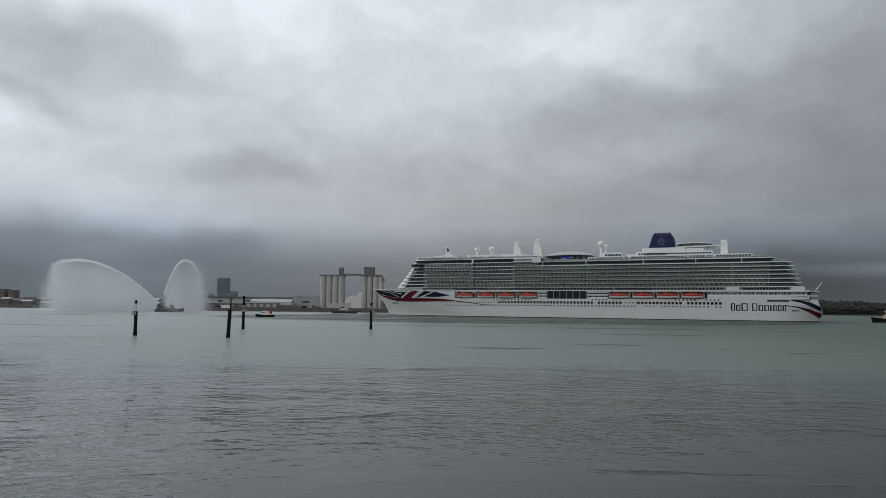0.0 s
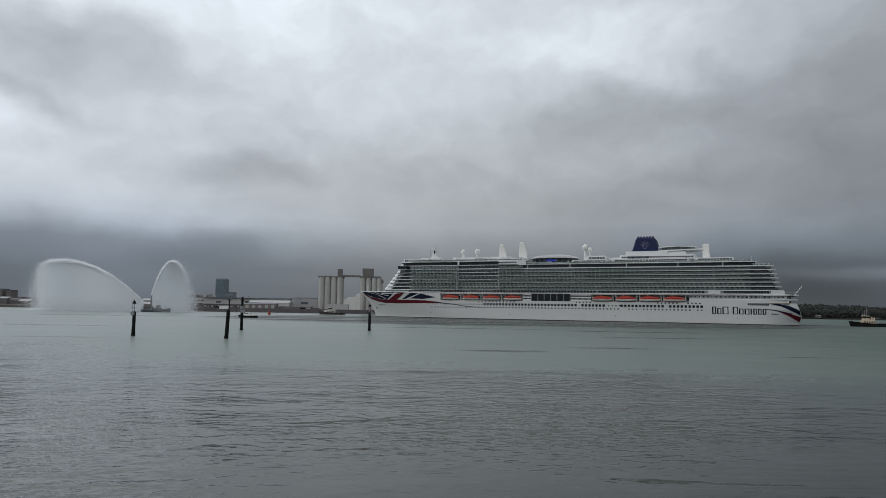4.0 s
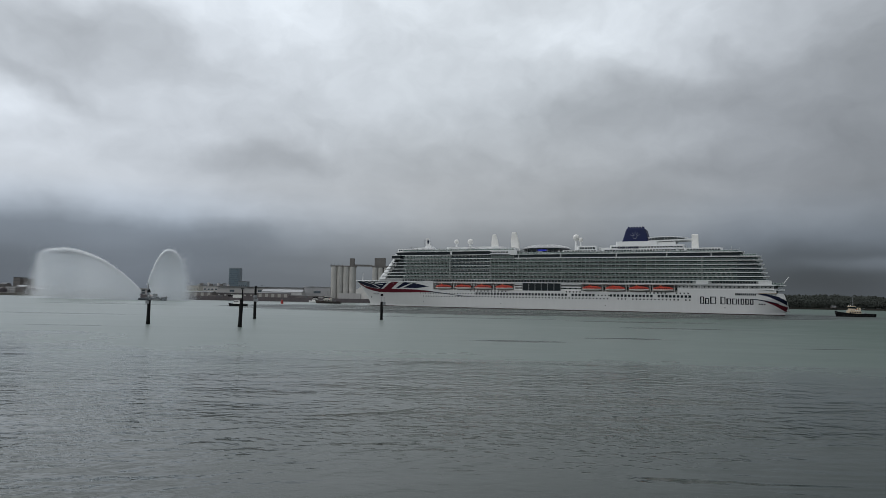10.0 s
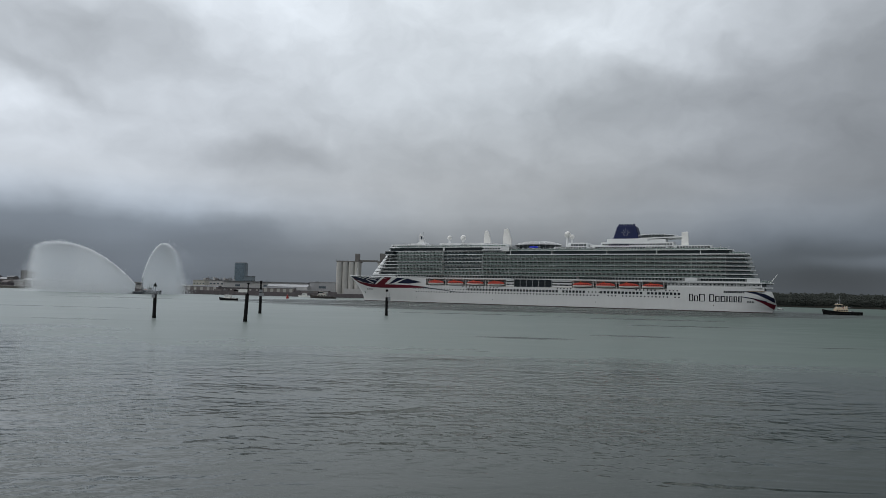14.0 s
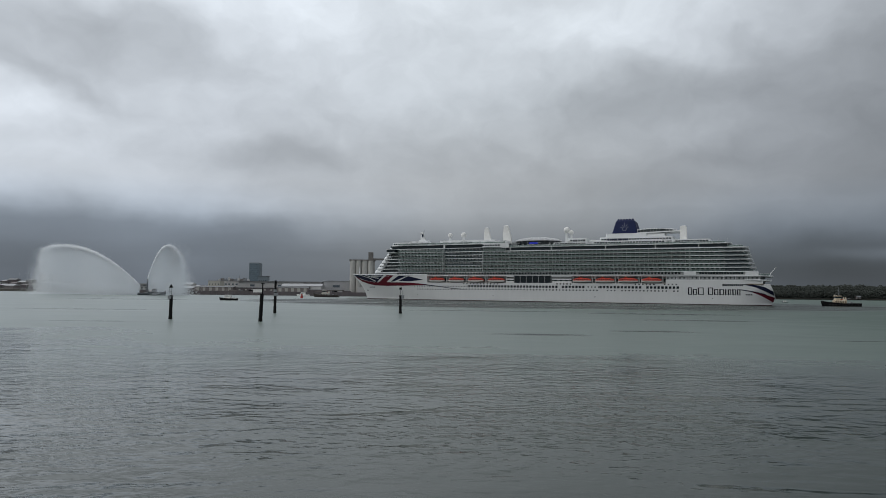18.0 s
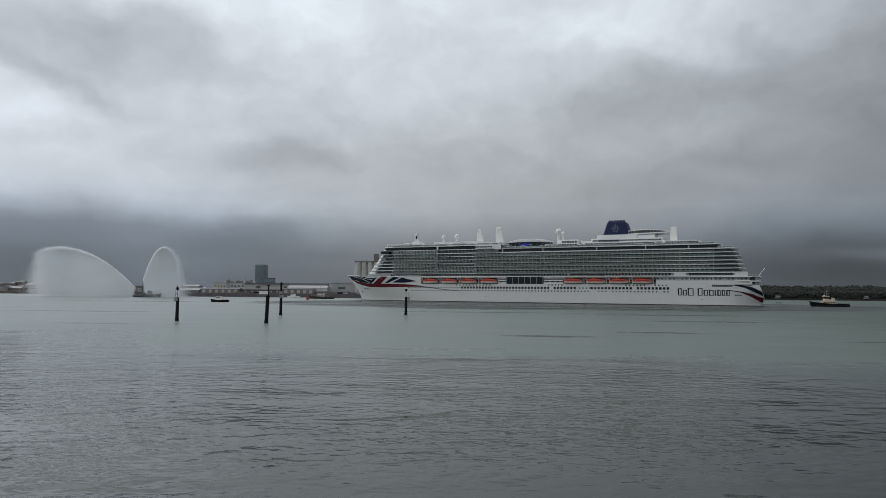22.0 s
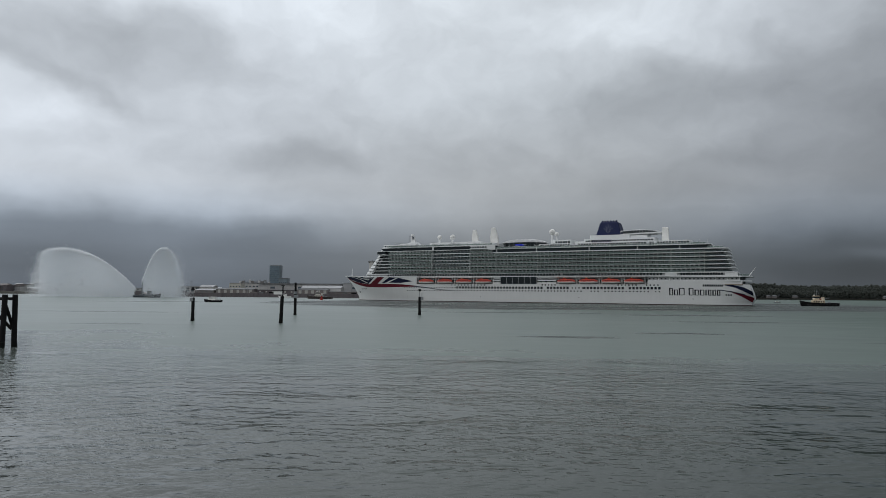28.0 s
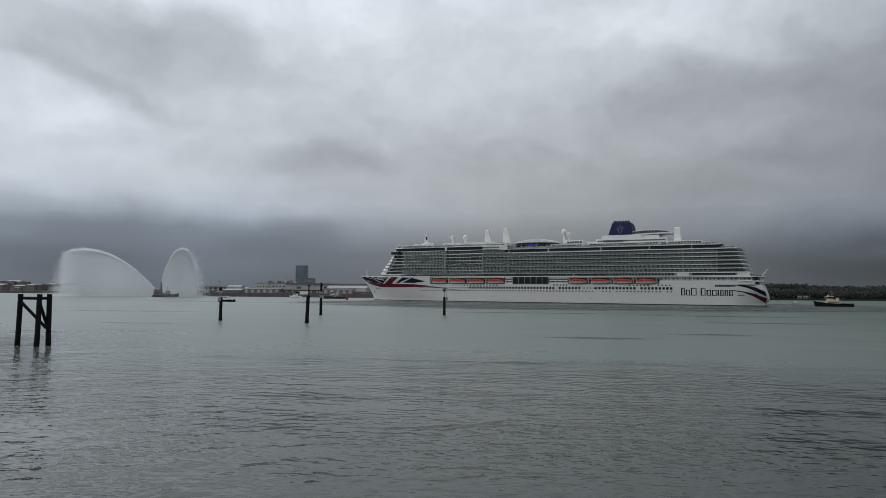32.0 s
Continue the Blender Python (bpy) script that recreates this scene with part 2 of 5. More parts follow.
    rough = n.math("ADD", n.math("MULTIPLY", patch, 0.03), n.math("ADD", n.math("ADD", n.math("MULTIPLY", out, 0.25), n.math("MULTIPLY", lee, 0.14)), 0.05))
    # shine is raised to the left too, to paint in stronger reflections
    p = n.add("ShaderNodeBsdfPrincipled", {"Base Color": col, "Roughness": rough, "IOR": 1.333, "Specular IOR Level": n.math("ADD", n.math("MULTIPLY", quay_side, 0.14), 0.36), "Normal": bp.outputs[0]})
    # dark matt mix: stands for steep ripples and the painted ship reflection
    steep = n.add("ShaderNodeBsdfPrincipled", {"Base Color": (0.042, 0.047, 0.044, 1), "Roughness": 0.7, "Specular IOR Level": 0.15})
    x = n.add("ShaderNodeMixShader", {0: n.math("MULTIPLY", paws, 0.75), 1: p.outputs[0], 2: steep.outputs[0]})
    n.add("ShaderNodeOutputMaterial", {"Surface": x.outputs[0]})
    return m


def glass_panel(name, colour, clear=0.5, rough=0.1):
    m = bpy.data.materials.new(name)
    m.use_nodes = True
    n = Nodes(m.node_tree)
    co = n.add("ShaderNodeTexCoord").outputs["Object"]
    k = n.noise(co, 0.35, 3.0, 0.5)
    p = n.add("ShaderNodeBsdfPrincipled", {"Base Color": n.mix(k, colour, tuple(c * 0.75 for c in colour)), "Roughness": rough, "Specular IOR Level": 0.6})
    t = n.add("ShaderNodeBsdfTransparent", {"Color": (0.86, 0.91, 0.89, 1)})
    x = n.add("ShaderNodeMixShader", {0: 1 - clear, 1: t.outputs[0], 2: p.outputs[0]})
    n.add("ShaderNodeOutputMaterial", {"Surface": x.outputs[0]})
    return m


def glow(name, colour, strength):
    m = bpy.data.materials.new(name)
    m.use_nodes = True
    n = Nodes(m.node_tree)
    e = n.add("ShaderNodeEmission", {"Color": (*colour, 1), "Strength": strength})
    n.add("ShaderNodeOutputMaterial", {"Surface": e.outputs[0]})
    return m


def spray_material(name, white):
    m = bpy.data.materials.new(name)
    m.use_nodes = True
    n = Nodes(m.node_tree)
    rnd = n.add("ShaderNodeNewGeometry").outputs["Random Per Island"]
    col = n.mix(rnd, tuple(c * 0.96 for c in white), white)
    p = n.add("ShaderNodeBsdfDiffuse", {"Color": col})
    q = n.add("ShaderNodeBsdfTranslucent", {"Color": col})
    x = n.add("ShaderNodeMixShader", {0: 0.2, 1: p.outputs[0], 2: q.outputs[0]})
    n.add("ShaderNodeOutputMaterial", {"Surface": x.outputs[0]})
    return m


def leaf_material(name, colour):
    """Dull leaves that let a little light through."""
    m = bpy.data.materials.new(name)
    m.use_nodes = True
    n = Nodes(m.node_tree)
    rnd = n.add("ShaderNodeNewGeometry").outputs["Random Per Island"]
    k = n.math("ADD", n.math("MULTIPLY", n.noise(n.add("ShaderNodeTexCoord").outputs["Object"], 0.05, 3.0, 0.5), 0.85), n.math("MULTIPLY", rnd, 0.15))
    col = n.mix(k, tuple(c * 0.7 for c in colour), tuple(c * 1.25 for c in colour))
    p = n.add("ShaderNodeBsdfDiffuse", {"Color": col})
    q = n.add("ShaderNodeBsdfTranslucent", {"Color": col})
    x = n.add("ShaderNodeMixShader", {0: 0.5, 1: p.outputs[0], 2: q.outputs[0]})
    n.add("ShaderNodeOutputMaterial", {"Surface": x.outputs[0]})
    return m


# ruffled streaks on the water: centre x, y, half length, half width, strength
PAWS = [(8.5, 100.0, 6.0, 1.5, 1.0), (28.0, 112.0, 6.0, 1.7, 1.0), (53.0, 158.0, 13.0, 2.6, 1.0), (60.0, 203.0, 22.0, 4.0, 1.0), (5.0, 215.0, 26.0, 2.5, 1.0),
        (-112.0, 187.0, 24.0, 3.5, 0.4), (-187.0, 358.0, 34.0, 11.0, 0.45), (-70.0, 122.0, 14.0, 2.0, 0.3), (52.0, 96.0, 5.0, 0.8, 1.0)]
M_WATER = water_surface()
M_WHITE = surface("white_ship_paint", (0.69, 0.695, 0.69), 0.4, vary=0.1, scale=0.08, fine=12, streak=0.5)
M_SLAB = surface("white_deck_edge", (0.77, 0.78, 0.78), 0.45, vary=0.12, scale=0.2, streak=0.8)
M_NAVY = surface("navy_ship_paint", (0.008, 0.012, 0.038), 0.6, vary=0.25, scale=0.15, spec=0.2)
M_FUNNEL = surface("navy_funnel_paint", (0.008, 0.016, 0.075), 0.55, vary=0.25, scale=0.15, spec=0.25)
M_RED = surface("deep_red_ship_paint", (0.13, 0.011, 0.022), 0.6, vary=0.3, scale=0.15, spec=0.2)
M_BOOT = surface("dark_boot_topping", (0.05, 0.018, 0.02), 0.5, vary=0.4, scale=0.4)
M_GLASS = surface("dark_ship_glass", (0.022, 0.03, 0.034), 0.12, vary=0.4, scale=0.3, per_object=0.5)
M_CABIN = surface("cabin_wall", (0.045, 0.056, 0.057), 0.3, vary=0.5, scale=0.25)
M_PIER = surface("cabin_door_frame", (0.54, 0.55, 0.545), 0.5, vary=0.4, scale=0.5)
M_RAIL = glass_panel("balcony_glass", (0.23, 0.295, 0.275), 0.52)
M_RAILD = glass_panel("dark_balcony_glass", (0.07, 0.095, 0.1), 0.3)
M_LETTER = surface("black_lettering_paint", (0.008, 0.013, 0.02), 0.6, vary=0.25, scale=0.15, spec=0.2)
M_ORANGE = surface("orange_lifeboat_shell", (0.5, 0.052, 0.03), 0.4, vary=0.15, scale=0.5)
M_BOATW = surface("white_lifeboat_hull", (0.8, 0.78, 0.74), 0.4, vary=0.1, scale=0.5)
M_STEEL = surface("grey_steel", (0.3, 0.31, 0.32), 0.5, 0.3, vary=0.3, scale=0.6)
M_DECK = surface("teak_deck", (0.3, 0.24, 0.17), 0.7, vary=0.3, scale=0.5)
M_SHADE = surface("recess_shade_grey", (0.26, 0.27, 0.275), 0.6, vary=0.3, scale=0.3)
M_GOLD = surface("pale_emblem_paint", (0.2, 0.22, 0.28), 0.4, vary=0.1)
M_BLUELIGHT = glow("blue_stage_light", (0.06, 0.09, 0.9), 0.38)
M_WARM = glow("warm_deck_lamp", (1.0, 0.72, 0.4), 1.6)
M_PILE = surface("tarred_pile", (0.014, 0.0135, 0.014), 0.8, vary=0.5, scale=1.5, bump=0.05, spec=0.15)
M_WEED = surface("weedy_pile_foot", (0.012, 0.0135, 0.011), 0.9, vary=0.5, scale=3, bump=0.1, spec=0.15)
M_CONC = surface("silo_concrete", (0.53, 0.515, 0.485), 0.85, vary=0.35, scale=0.08, streak=0.25)
M_CONCD = surface("weathered_headhouse_concrete", (0.2, 0.185, 0.175), 0.85, vary=0.35, scale=0.1, streak=0.3)
M_QUAY = surface("quay_wall", (0.165, 0.143, 0.148), 0.9, vary=0.5, scale=0.1, streak=0.3)
M_LAND = surface("dockside_ground", (0.12, 0.115, 0.1), 0.95, vary=0.4, scale=0.02)
M_SHED = surface("grey_shed_cladding", (0.52, 0.51, 0.5), 0.6, vary=0.2, scale=0.05, streak=0.4)
M_ROOFD = surface("dark_shed_roof", (0.18, 0.185, 0.19), 0.6, vary=0.3, scale=0.05)
M_ROOFL = surface("pale_shed_roof", (0.46, 0.46, 0.47), 0.6, vary=0.3, scale=0.05)
M_BRICK = surface("dull_brick", (0.25, 0.222, 0.215), 0.9, vary=0.35, scale=0.15)
M_TOWERGLASS = surface("blue_tower_glazing", (0.17, 0.225, 0.265), 0.25, vary=0.2, scale=0.1, per_object=0.25)
M_CREAM = surface("cream_render", (0.56, 0.54, 0.48), 0.8, vary=0.2, scale=0.15)
M_TOWER = surface("blue_grey_tower_cladding", (0.21, 0.255, 0.285), 0.35, vary=0.25, scale=0.05)
M_PANE = surface("window_glass_far", (0.1, 0.125, 0.145), 0.15, vary=0.3, scale=0.4, per_object=0.4)
M_WALLW = surface("white_rendered_wall", (0.84, 0.83, 0.8), 0.7, vary=0.15, scale=0.2)
M_TREE = leaf_material("woodland_leaf", (0.115, 0.125, 0.112))
M_SHORE = surface("muddy_shore", (0.05, 0.047, 0.04), 0.95, vary=0.4, scale=0.05)
M_TUGH = surface("black_tug_hull", (0.008, 0.008, 0.009), 0.7, vary=0.4, scale=0.5, spec=0.15)
M_BUFF = surface("buff_tug_house", (0.66, 0.54, 0.39), 0.5, vary=0.15, scale=0.5)
M_BUOY = surface("red_buoy_paint", (0.4, 0.03, 0.02), 0.5, vary=0.2, scale=1.0)
M_HIGHVIS = surface("orange_float", (0.6, 0.16, 0.05), 0.5, vary=0.2)
M_PALE = surface("faded_door_paint", (0.52, 0.505, 0.47), 0.7, vary=0.25, scale=0.3)
M_SPRAY = spray_material("water_spray", (0.97, 0.985, 1.0))
M_MIST = spray_material("thin_water_mist", (0.93, 0.955, 0.975))
M_BROWNHULL = surface("brown_tug_hull", (0.06, 0.045, 0.038), 0.6, vary=0.4, scale=0.5)
M_FIREHULL = surface("grey_blue_tug_hull", (0.13, 0.15, 0.17), 0.5, vary=0.3, scale=0.5)
M_LIGHTSTEEL = surface("pale_grey_partition", (0.42, 0.43, 0.43), 0.5, vary=0.2, scale=0.5)
M_RUBBER = surface("tyre_rubber", (0.02, 0.02, 0.02), 0.8, vary=0.3)


# ---- mesh helpers ----
def box(bm, x0, x1, y0, y1, z0, z1):
    v = [bm.verts.new(p) for p in ((x0, y0, z0), (x1, y0, z0), (x1, y1, z0), (x0, y1, z0), (x0, y0, z1), (x1, y0, z1), (x1, y1, z1), (x0, y1, z1))]
    for f in ((3, 2, 1, 0), (4, 5, 6, 7), (0, 1, 5, 4), (1, 2, 6, 5), (2, 3, 7, 6), (3, 0, 4, 7)):
        bm.faces.new([v[i] for i in f])
    return bm


def prism(bm, outline, z0, z1):
    """An upright prism over an outline of (x, y), counter-clockwise."""
    lo = [bm.verts.new((x, y, z0)) for x, y in outline]
    hi = [bm.verts.new((x, y, z1)) for x, y in outline]
    bm.faces.new(lo[::-1])
    bm.faces.new(hi)
    for i in range(len(lo)):
        j = (i + 1) % len(lo)
        bm.faces.new((lo[i], lo[j], hi[j], hi[i]))
    return bm


def side_prism(bm, profile, y0, y1):
    """A prism across the beam over a side profile of (x, z)."""
    a = [bm.verts.new((x, y0, z)) for x, z in profile]
    b = [bm.verts.new((x, y1, z)) for x, z in profile]
    bm.faces.new(a)
    bm.faces.new(b[::-1])
    for i in range(len(a)):
        j = (i + 1) % len(a)
        bm.faces.new((b[i], b[j], a[j], a[i]))
    bmesh.ops.recalc_face_normals(bm, faces=bm.faces)
    return bm


def rod(bm, p0, p1, r0, r1=None, n=8):
    """A tapered round bar from p0 to p1."""
    r1 = r0 if r1 is None else r1
    p0, p1 = Vector(p0), Vector(p1)
    w = (p1 - p0).normalized()
    u = w.orthogonal().normalized()
    v = w.cross(u)
    a = [bm.verts.new(p0 + (u * math.cos(i * math.tau / n) + v * math.sin(i * math.tau / n)) * r0) for i in range(n)]
    b = [bm.verts.new(p1 + (u * math.cos(i * math.tau / n) + v * math.sin(i * math.tau / n)) * r1) for i in range(n)]
    bm.faces.new(a[::-1])
    bm.faces.new(b)
    for i in range(n):
        j = (i + 1) % n
        bm.faces.new((a[i], a[j], b[j], b[i]))
    return bm


def ball(bm, c, r, sub=2, squash=1.0):
    m = Matrix.Translation(c) @ Matrix.Diagonal((r, r, r * squash, 1))
    bmesh.ops.create_icosphere(bm, subdivisions=sub, radius=1, matrix=m)
    return bm


def loft(bm, rings, closed=True, caps=True):
    """Skin a list of rings of points."""
    vs = [[bm.verts.new(p) for p in r] for r in rings]
    n = len(vs[0])
    for a, b in zip(vs, vs[1:]):
        for i in range(n if closed else n - 1):
            j = (i + 1) % n
            bm.faces.new((a[i], a[j], b[j], b[i]))
    if caps:
        bm.faces.new(vs[0][::-1])
        bm.faces.new(vs[-1])
    bmesh.ops.recalc_face_normals(bm, faces=bm.faces)
    return bm


def mesh_of(name, bm, material, smooth=False):
    me = bpy.data.meshes.new(name)
    bm.to_mesh(me)
    bm.free()
    me.materials.append(material)
    if smooth:
        me.polygons.foreach_set("use_smooth", [True] * len(me.polygons))
    return me


def part(name, bm, material, parent, label="", smooth=False):
    ob = new(name, mesh_of(name, bm, material, smooth))
    ob.parent = parent
    if label:
        ob["label"] = label
    return ob


def share(name, me, parent, m):
    """One more piece on a mesh that is already there."""
    ob = new(name, me)
    ob.parent = parent
    ob.matrix_basis = m
    return ob


def thing(name, m, label, category, group="", kind=""):
    ob = new(name)
    ob.matrix_basis = m
    return tagged(ob, label, category, group, kind)


def structure(name, bm, material, label, category):
    ob = new(name, mesh_of(name, bm, material))
    return tagged(ob, label, category, kind="structure")


def B():
    return bmesh.new()


# ---- the cruise ship: x from stern to bow, y to port, z up from the waterline ----
HALF = 21.0


def stem(z):
    return 329 + 15.5 * max(0.0, min(1.0, z / 20.5)) ** 1.5


def transom(z):
    z = max(0.0, min(14.0, z))
    return 3.2 - 2.2 * min(1, z / 3.0) + 3.5 * max(0, (z - 3) / 11) ** 1.5


def half_beam(x, z):
    """Half breadth of the hull at x and height z."""
    zc = max(0.0, min(20.5, z)) / 20.5
    h = HALF
    shoulder = 232 + 22 * zc
    if x > shoulder:
        u = (x - shoulder) / (stem(z) - shoulder)
        h *= max(0.012, 1 - min(1, u) ** (1.9 + 0.9 * zc))
    if x < 34:
        u = (34 - x) / 34
        h *= 1 - (0.42 - 0.3 * min(1, zc * 2.2)) * u ** 2.2
    return h


def top_of_hull(x):
    return 19.6 + 0.9 * max(0, (x - 300) / 44) ** 1.4


def hull_shell(z0, z1, steps, x0=None, x1=None, count=110, cap=True):
    bm = B()
    rows = []
    for k in range(steps + 1):
        f = k / steps
        port, star = [], []
        zm = z0 + (z1 - z0) * f if not callable(z1) else None
        za = z0 + ((z1 if not callable(z1) else 20.5) - z0) * f
        a = transom(za) if x0 is None else x0
        b = stem(za) if x1 is None else min(x1, stem(za))
        for i in range(count + 1):
            s = i / count
            s = 0.5 - 0.5 * math.cos(math.pi * s) if x0 is None else s ** 0.8
            x = a + (b - a) * s
            z = zm if zm is not None else z0 + (z1(x) - z0) * f
            h = half_beam(x, z)
            port.append((x, h, z))
            star.append((x, -h, z))
        rows.append(port + star[::-1])
    loft(bm, rows, True, False)
    if cap:
        bm.verts.ensure_lookup_table()
        n = len(rows[0])
        base = len(rows[0]) * steps
        top = list(bm.verts)[base:base + n]
        for i in range(n // 2 - 1):
            bm.faces.new((top[i], top[i + 1], top[n - 2 - i], top[n - 1 - i]))
    return bm


def paint_patch(bm, a, b, lift=0.06, nu=14, nv=5, side=1):
    """A painted field on the hull between two edges a and b, polylines of (x, z)."""
    def along(e, s):
        s *= len(e) - 1
        i = min(int(s), len(e) - 2)
        f = s - i
        return e[i][0] * (1 - f) + e[i + 1][0] * f, e[i][1] * (1 - f) + e[i + 1][1] * f
    grid = []
    for i in range(nu + 1):
        p, q = along(a, i / nu), along(b, i / nu)
        row = []
        for j in range(nv + 1):
            f = j / nv
            x, z = p[0] * (1 - f) + q[0] * f, p[1] * (1 - f) + q[1] * f
            row.append(bm.verts.new((x, side * (half_beam(x, z) + lift), z)))
        grid.append(row)
    for i in range(nu):
        for j in range(nv):
            bm.faces.new((grid[i][j], grid[i + 1][j], grid[i + 1][j + 1], grid[i][j + 1]))
    bmesh.ops.recalc_face_normals(bm, faces=bm.faces)
    return bm


def deck_outline(xa, xs, nose, inset=0.0, n=14, z=20.0, aft_round=2.0):
    """Outline of a deck: straight sides from xa to xs, then a rounded front out to nose."""
    w = HALF - inset
    pts = [(xa, -w + aft_round), (xa + aft_round, -w)]
    front = []
    for i in range(n + 1):
        t = math.pi / 2 * i / n
        x = xs + (nose - xs) * math.sin(t) ** 0.9
        y = w * max(0.0, math.cos(t)) ** 0.75
        y = min(y, max(0.3, half_beam(x, z) - 0.4 - inset))
        front.append((x, y))
    pts += [(x, -y) for x, y in front]
    pts += [(x, y) for x, y in front[::-1]][1:]
    pts += [(xa + aft_round, w), (xa, w - aft_round)]
    return pts


# deck heights, the front (centre line) and after end of each deck
LEVELS = [19.0, 22.0, 24.75, 27.5, 30.25, 33.0, 35.75, 38.5, 41.4, 44.6]
NOSES = [321, 316.5, 314.3, 311.8, 309.3, 306.8, 304.3, 302.4, 300.4, 299]
AFTS = [7, 11.2, 12.2, 13.2, 14.1, 15.0, 15.9, 16.8, 27, 190]


def cruise_ship():
    ship = thing("cruise_ship", pose(253.78, 443.69, 0, 0, 0, 155.934), "huge white cruise ship with navy and red bow livery", "cruise ship")
    hull = part("hull", hull_shell(-0.7, 13.2, 13), M_WHITE, ship, "white painted steel hull", smooth=False)
    part("boot_topping", hull_shell(-3.2, -0.7, 3), M_BOOT, ship, "dark waterline stripe")
    part("forecastle", hull_shell(13.2, top_of_hull, 6, 258, 344.4, 50), M_WHITE, ship, "flared white bow plating")
    part("quarter_plating", hull_shell(13.2, 15.6, 2, 8.5, 70, 30), M_WHITE, ship)
    # bow rail cap
    bm = B()
    for side in (1, -1):
        for i in range(40):
            xa, xb = 258 + i * 86.2 / 40, 258 + (i + 1) * 86.2 / 40
            za, zb = top_of_hull(xa), top_of_hull(xb)
            rod(bm, (xa, side * half_beam(xa, za), za + 0.1), (xb, side * half_beam(xb, zb), zb + 0.1), 0.35, n=6)
    part("bow_rail", bm, M_SLAB, ship, "white rounded bulwark cap")

    # bow livery
    for side in (1, -1):
        bm = B()
        paint_patch(bm, [(341, 19.2), (333, 15.9), (326, 14.7), (315, 13.3), (300, 13.4), (280, 13.1), (272, 12.9), (258, 11.7)], [(339.5, 17.4), (332, 13.9), (324, 12.0), (315, 10.6), (300, 10.3), (280, 10.5), (272, 10.7), (258, 10.9)], 0.06, 35, 4, side)
        part("red_band", bm, M_RED, hull, "deep red painted band")
        bm = B()
        paint_patch(bm, [(298.5, 19.4), (309.5, 13.2)], [(291.2, 19.0), (300.0, 13.3)], 0.07, 8, 6, side)
        part("red_diagonal", bm, M_RED, hull, "deep red diagonal of a flag")
        bm = B()
        paint_patch(bm, [(343.0, 20.2), (330, 19.9), (301.5, 19.5)], [(340.2, 18.2), (326, 14.8), (312.0, 13.2)], 0.055, 24, 8, side)
        part("navy_field", bm, M_NAVY, hull, "navy field of a flag")
        for a, b in (([(335.5, 19.8), (322.5, 17.4), (313.5, 14.0)], [(333.0, 19.8), (320.5, 17.3), (312.3, 14.3)]), ([(327.2, 19.7), (318.2, 17.7), (308.6, 16.3)], [(324.0, 19.7), (316.8, 17.9), (308.9, 17.1)])):
            bm = B()
            paint_patch(bm, a, b, 0.09, 12, 2, side)
            part("white_stripe", bm, M_WHITE, hull, "white stripe of a flag")
        for a, b in (([(285.5, 19.0), (295.0, 13.8)], [(278.3, 18.4), (291.3, 14.0)]), ([(276.0, 18.4), (286.6, 14.4)], [(261.8, 15.5), (274.0, 14.1)])):
            bm = B()
            paint_patch(bm, a, b, 0.06, 8, 8, side)
            part("navy_wedge", bm, M_NAVY, hull, "navy wedge of a flag")
        bm = B()
        paint_patch(bm, [(262, 11.9), (248, 10.4), (236, 8.9), (224, 7.9)], [(262, 11.2), (248, 9.8), (236, 8.4), (224, 7.6)], 0.06, 20, 1, side)
        part("navy_line", bm, M_NAVY, hull, "thin navy wave line")
        # stern livery
        bm = B()
        paint_patch(bm, [(22, 13.1), (14.9, 13.0), (7.5, 11.2), (2.4, 8.4)], [(20, 12.7), (13, 11.0), (7, 8.2), (1.8, 5.4)], 0.07, 14, 4, side)
        part("navy_swoosh", bm, M_NAVY, hull, "navy swoosh on the stern")
        bm = B()
        paint_patch(bm, [(18, 8.9), (9.4, 6.9), (1.4, 4.2)], [(16.1, 8.2), (9.4, 5.2), (2.5, 1.0)], 0.07, 14, 4, side)
        part("red_swoosh", bm, M_RED, hull, "deep red swoosh on the stern")
        bm = B()
        paint_patch(bm, [(22.5, 9.6), (15, 8.5), (7, 6.6)], [(22.5, 9.1), (15, 7.8), (7, 5.9)], 0.07, 14, 2, side)
        part("navy_trail", bm, M_NAVY, hull, "thin navy trail on the stern")
        # ship's name sign, plain bars for each character
        x = 55.4
        for wide, tall, bars in ((2.5, 5.0, 2), (2.7, 3.9, 2), (3.8, 5.0, 2), (0, 0, 0), (3.2, 5.0, 2), (2.8, 3.9, 2), (3.0, 3.9, 2), (1.0, 3.9, 1), (2.2, 3.9, 2), (2.2, 3.9, 2), (2.2, 3.9, 2)):
            if not wide:
                x -= 2.0
                continue
            strokes = [(x, x - 0.85, 5.6, 5.6 + tall)]
            if bars > 1:
                strokes += [(x - wide + 0.6, x - wide, 5.6, 5.6 + tall), (x - 0.85, x - wide + 0.6, 5.1 + tall, 5.6 + tall), (x - 0.85, x - wide + 0.6, 5.6, 6.0)]
            for xa, xb, z0, z1 in strokes:
                bm = B()
                paint_patch(bm, [(xa, z1), (xa, z0)], [(xb, z1), (xb, z0)], 0.06, 3, 1, side)
                part("lettering_bar", bm, M_LETTER, hull, "black lettering bar")
            x -= wide + 0.62

        # small name bars and a thruster mark on the bow, draught marks at the stem
        x = 323.0
        for w in (0.9, 0.7, 0.9, 0.8, 0.6, 0.9):
            bm = B()
            paint_patch(bm, [(x, 9.6), (x, 8.5)], [(x - w, 9.6), (x - w, 8.5)], 0.05, 1, 1, side)
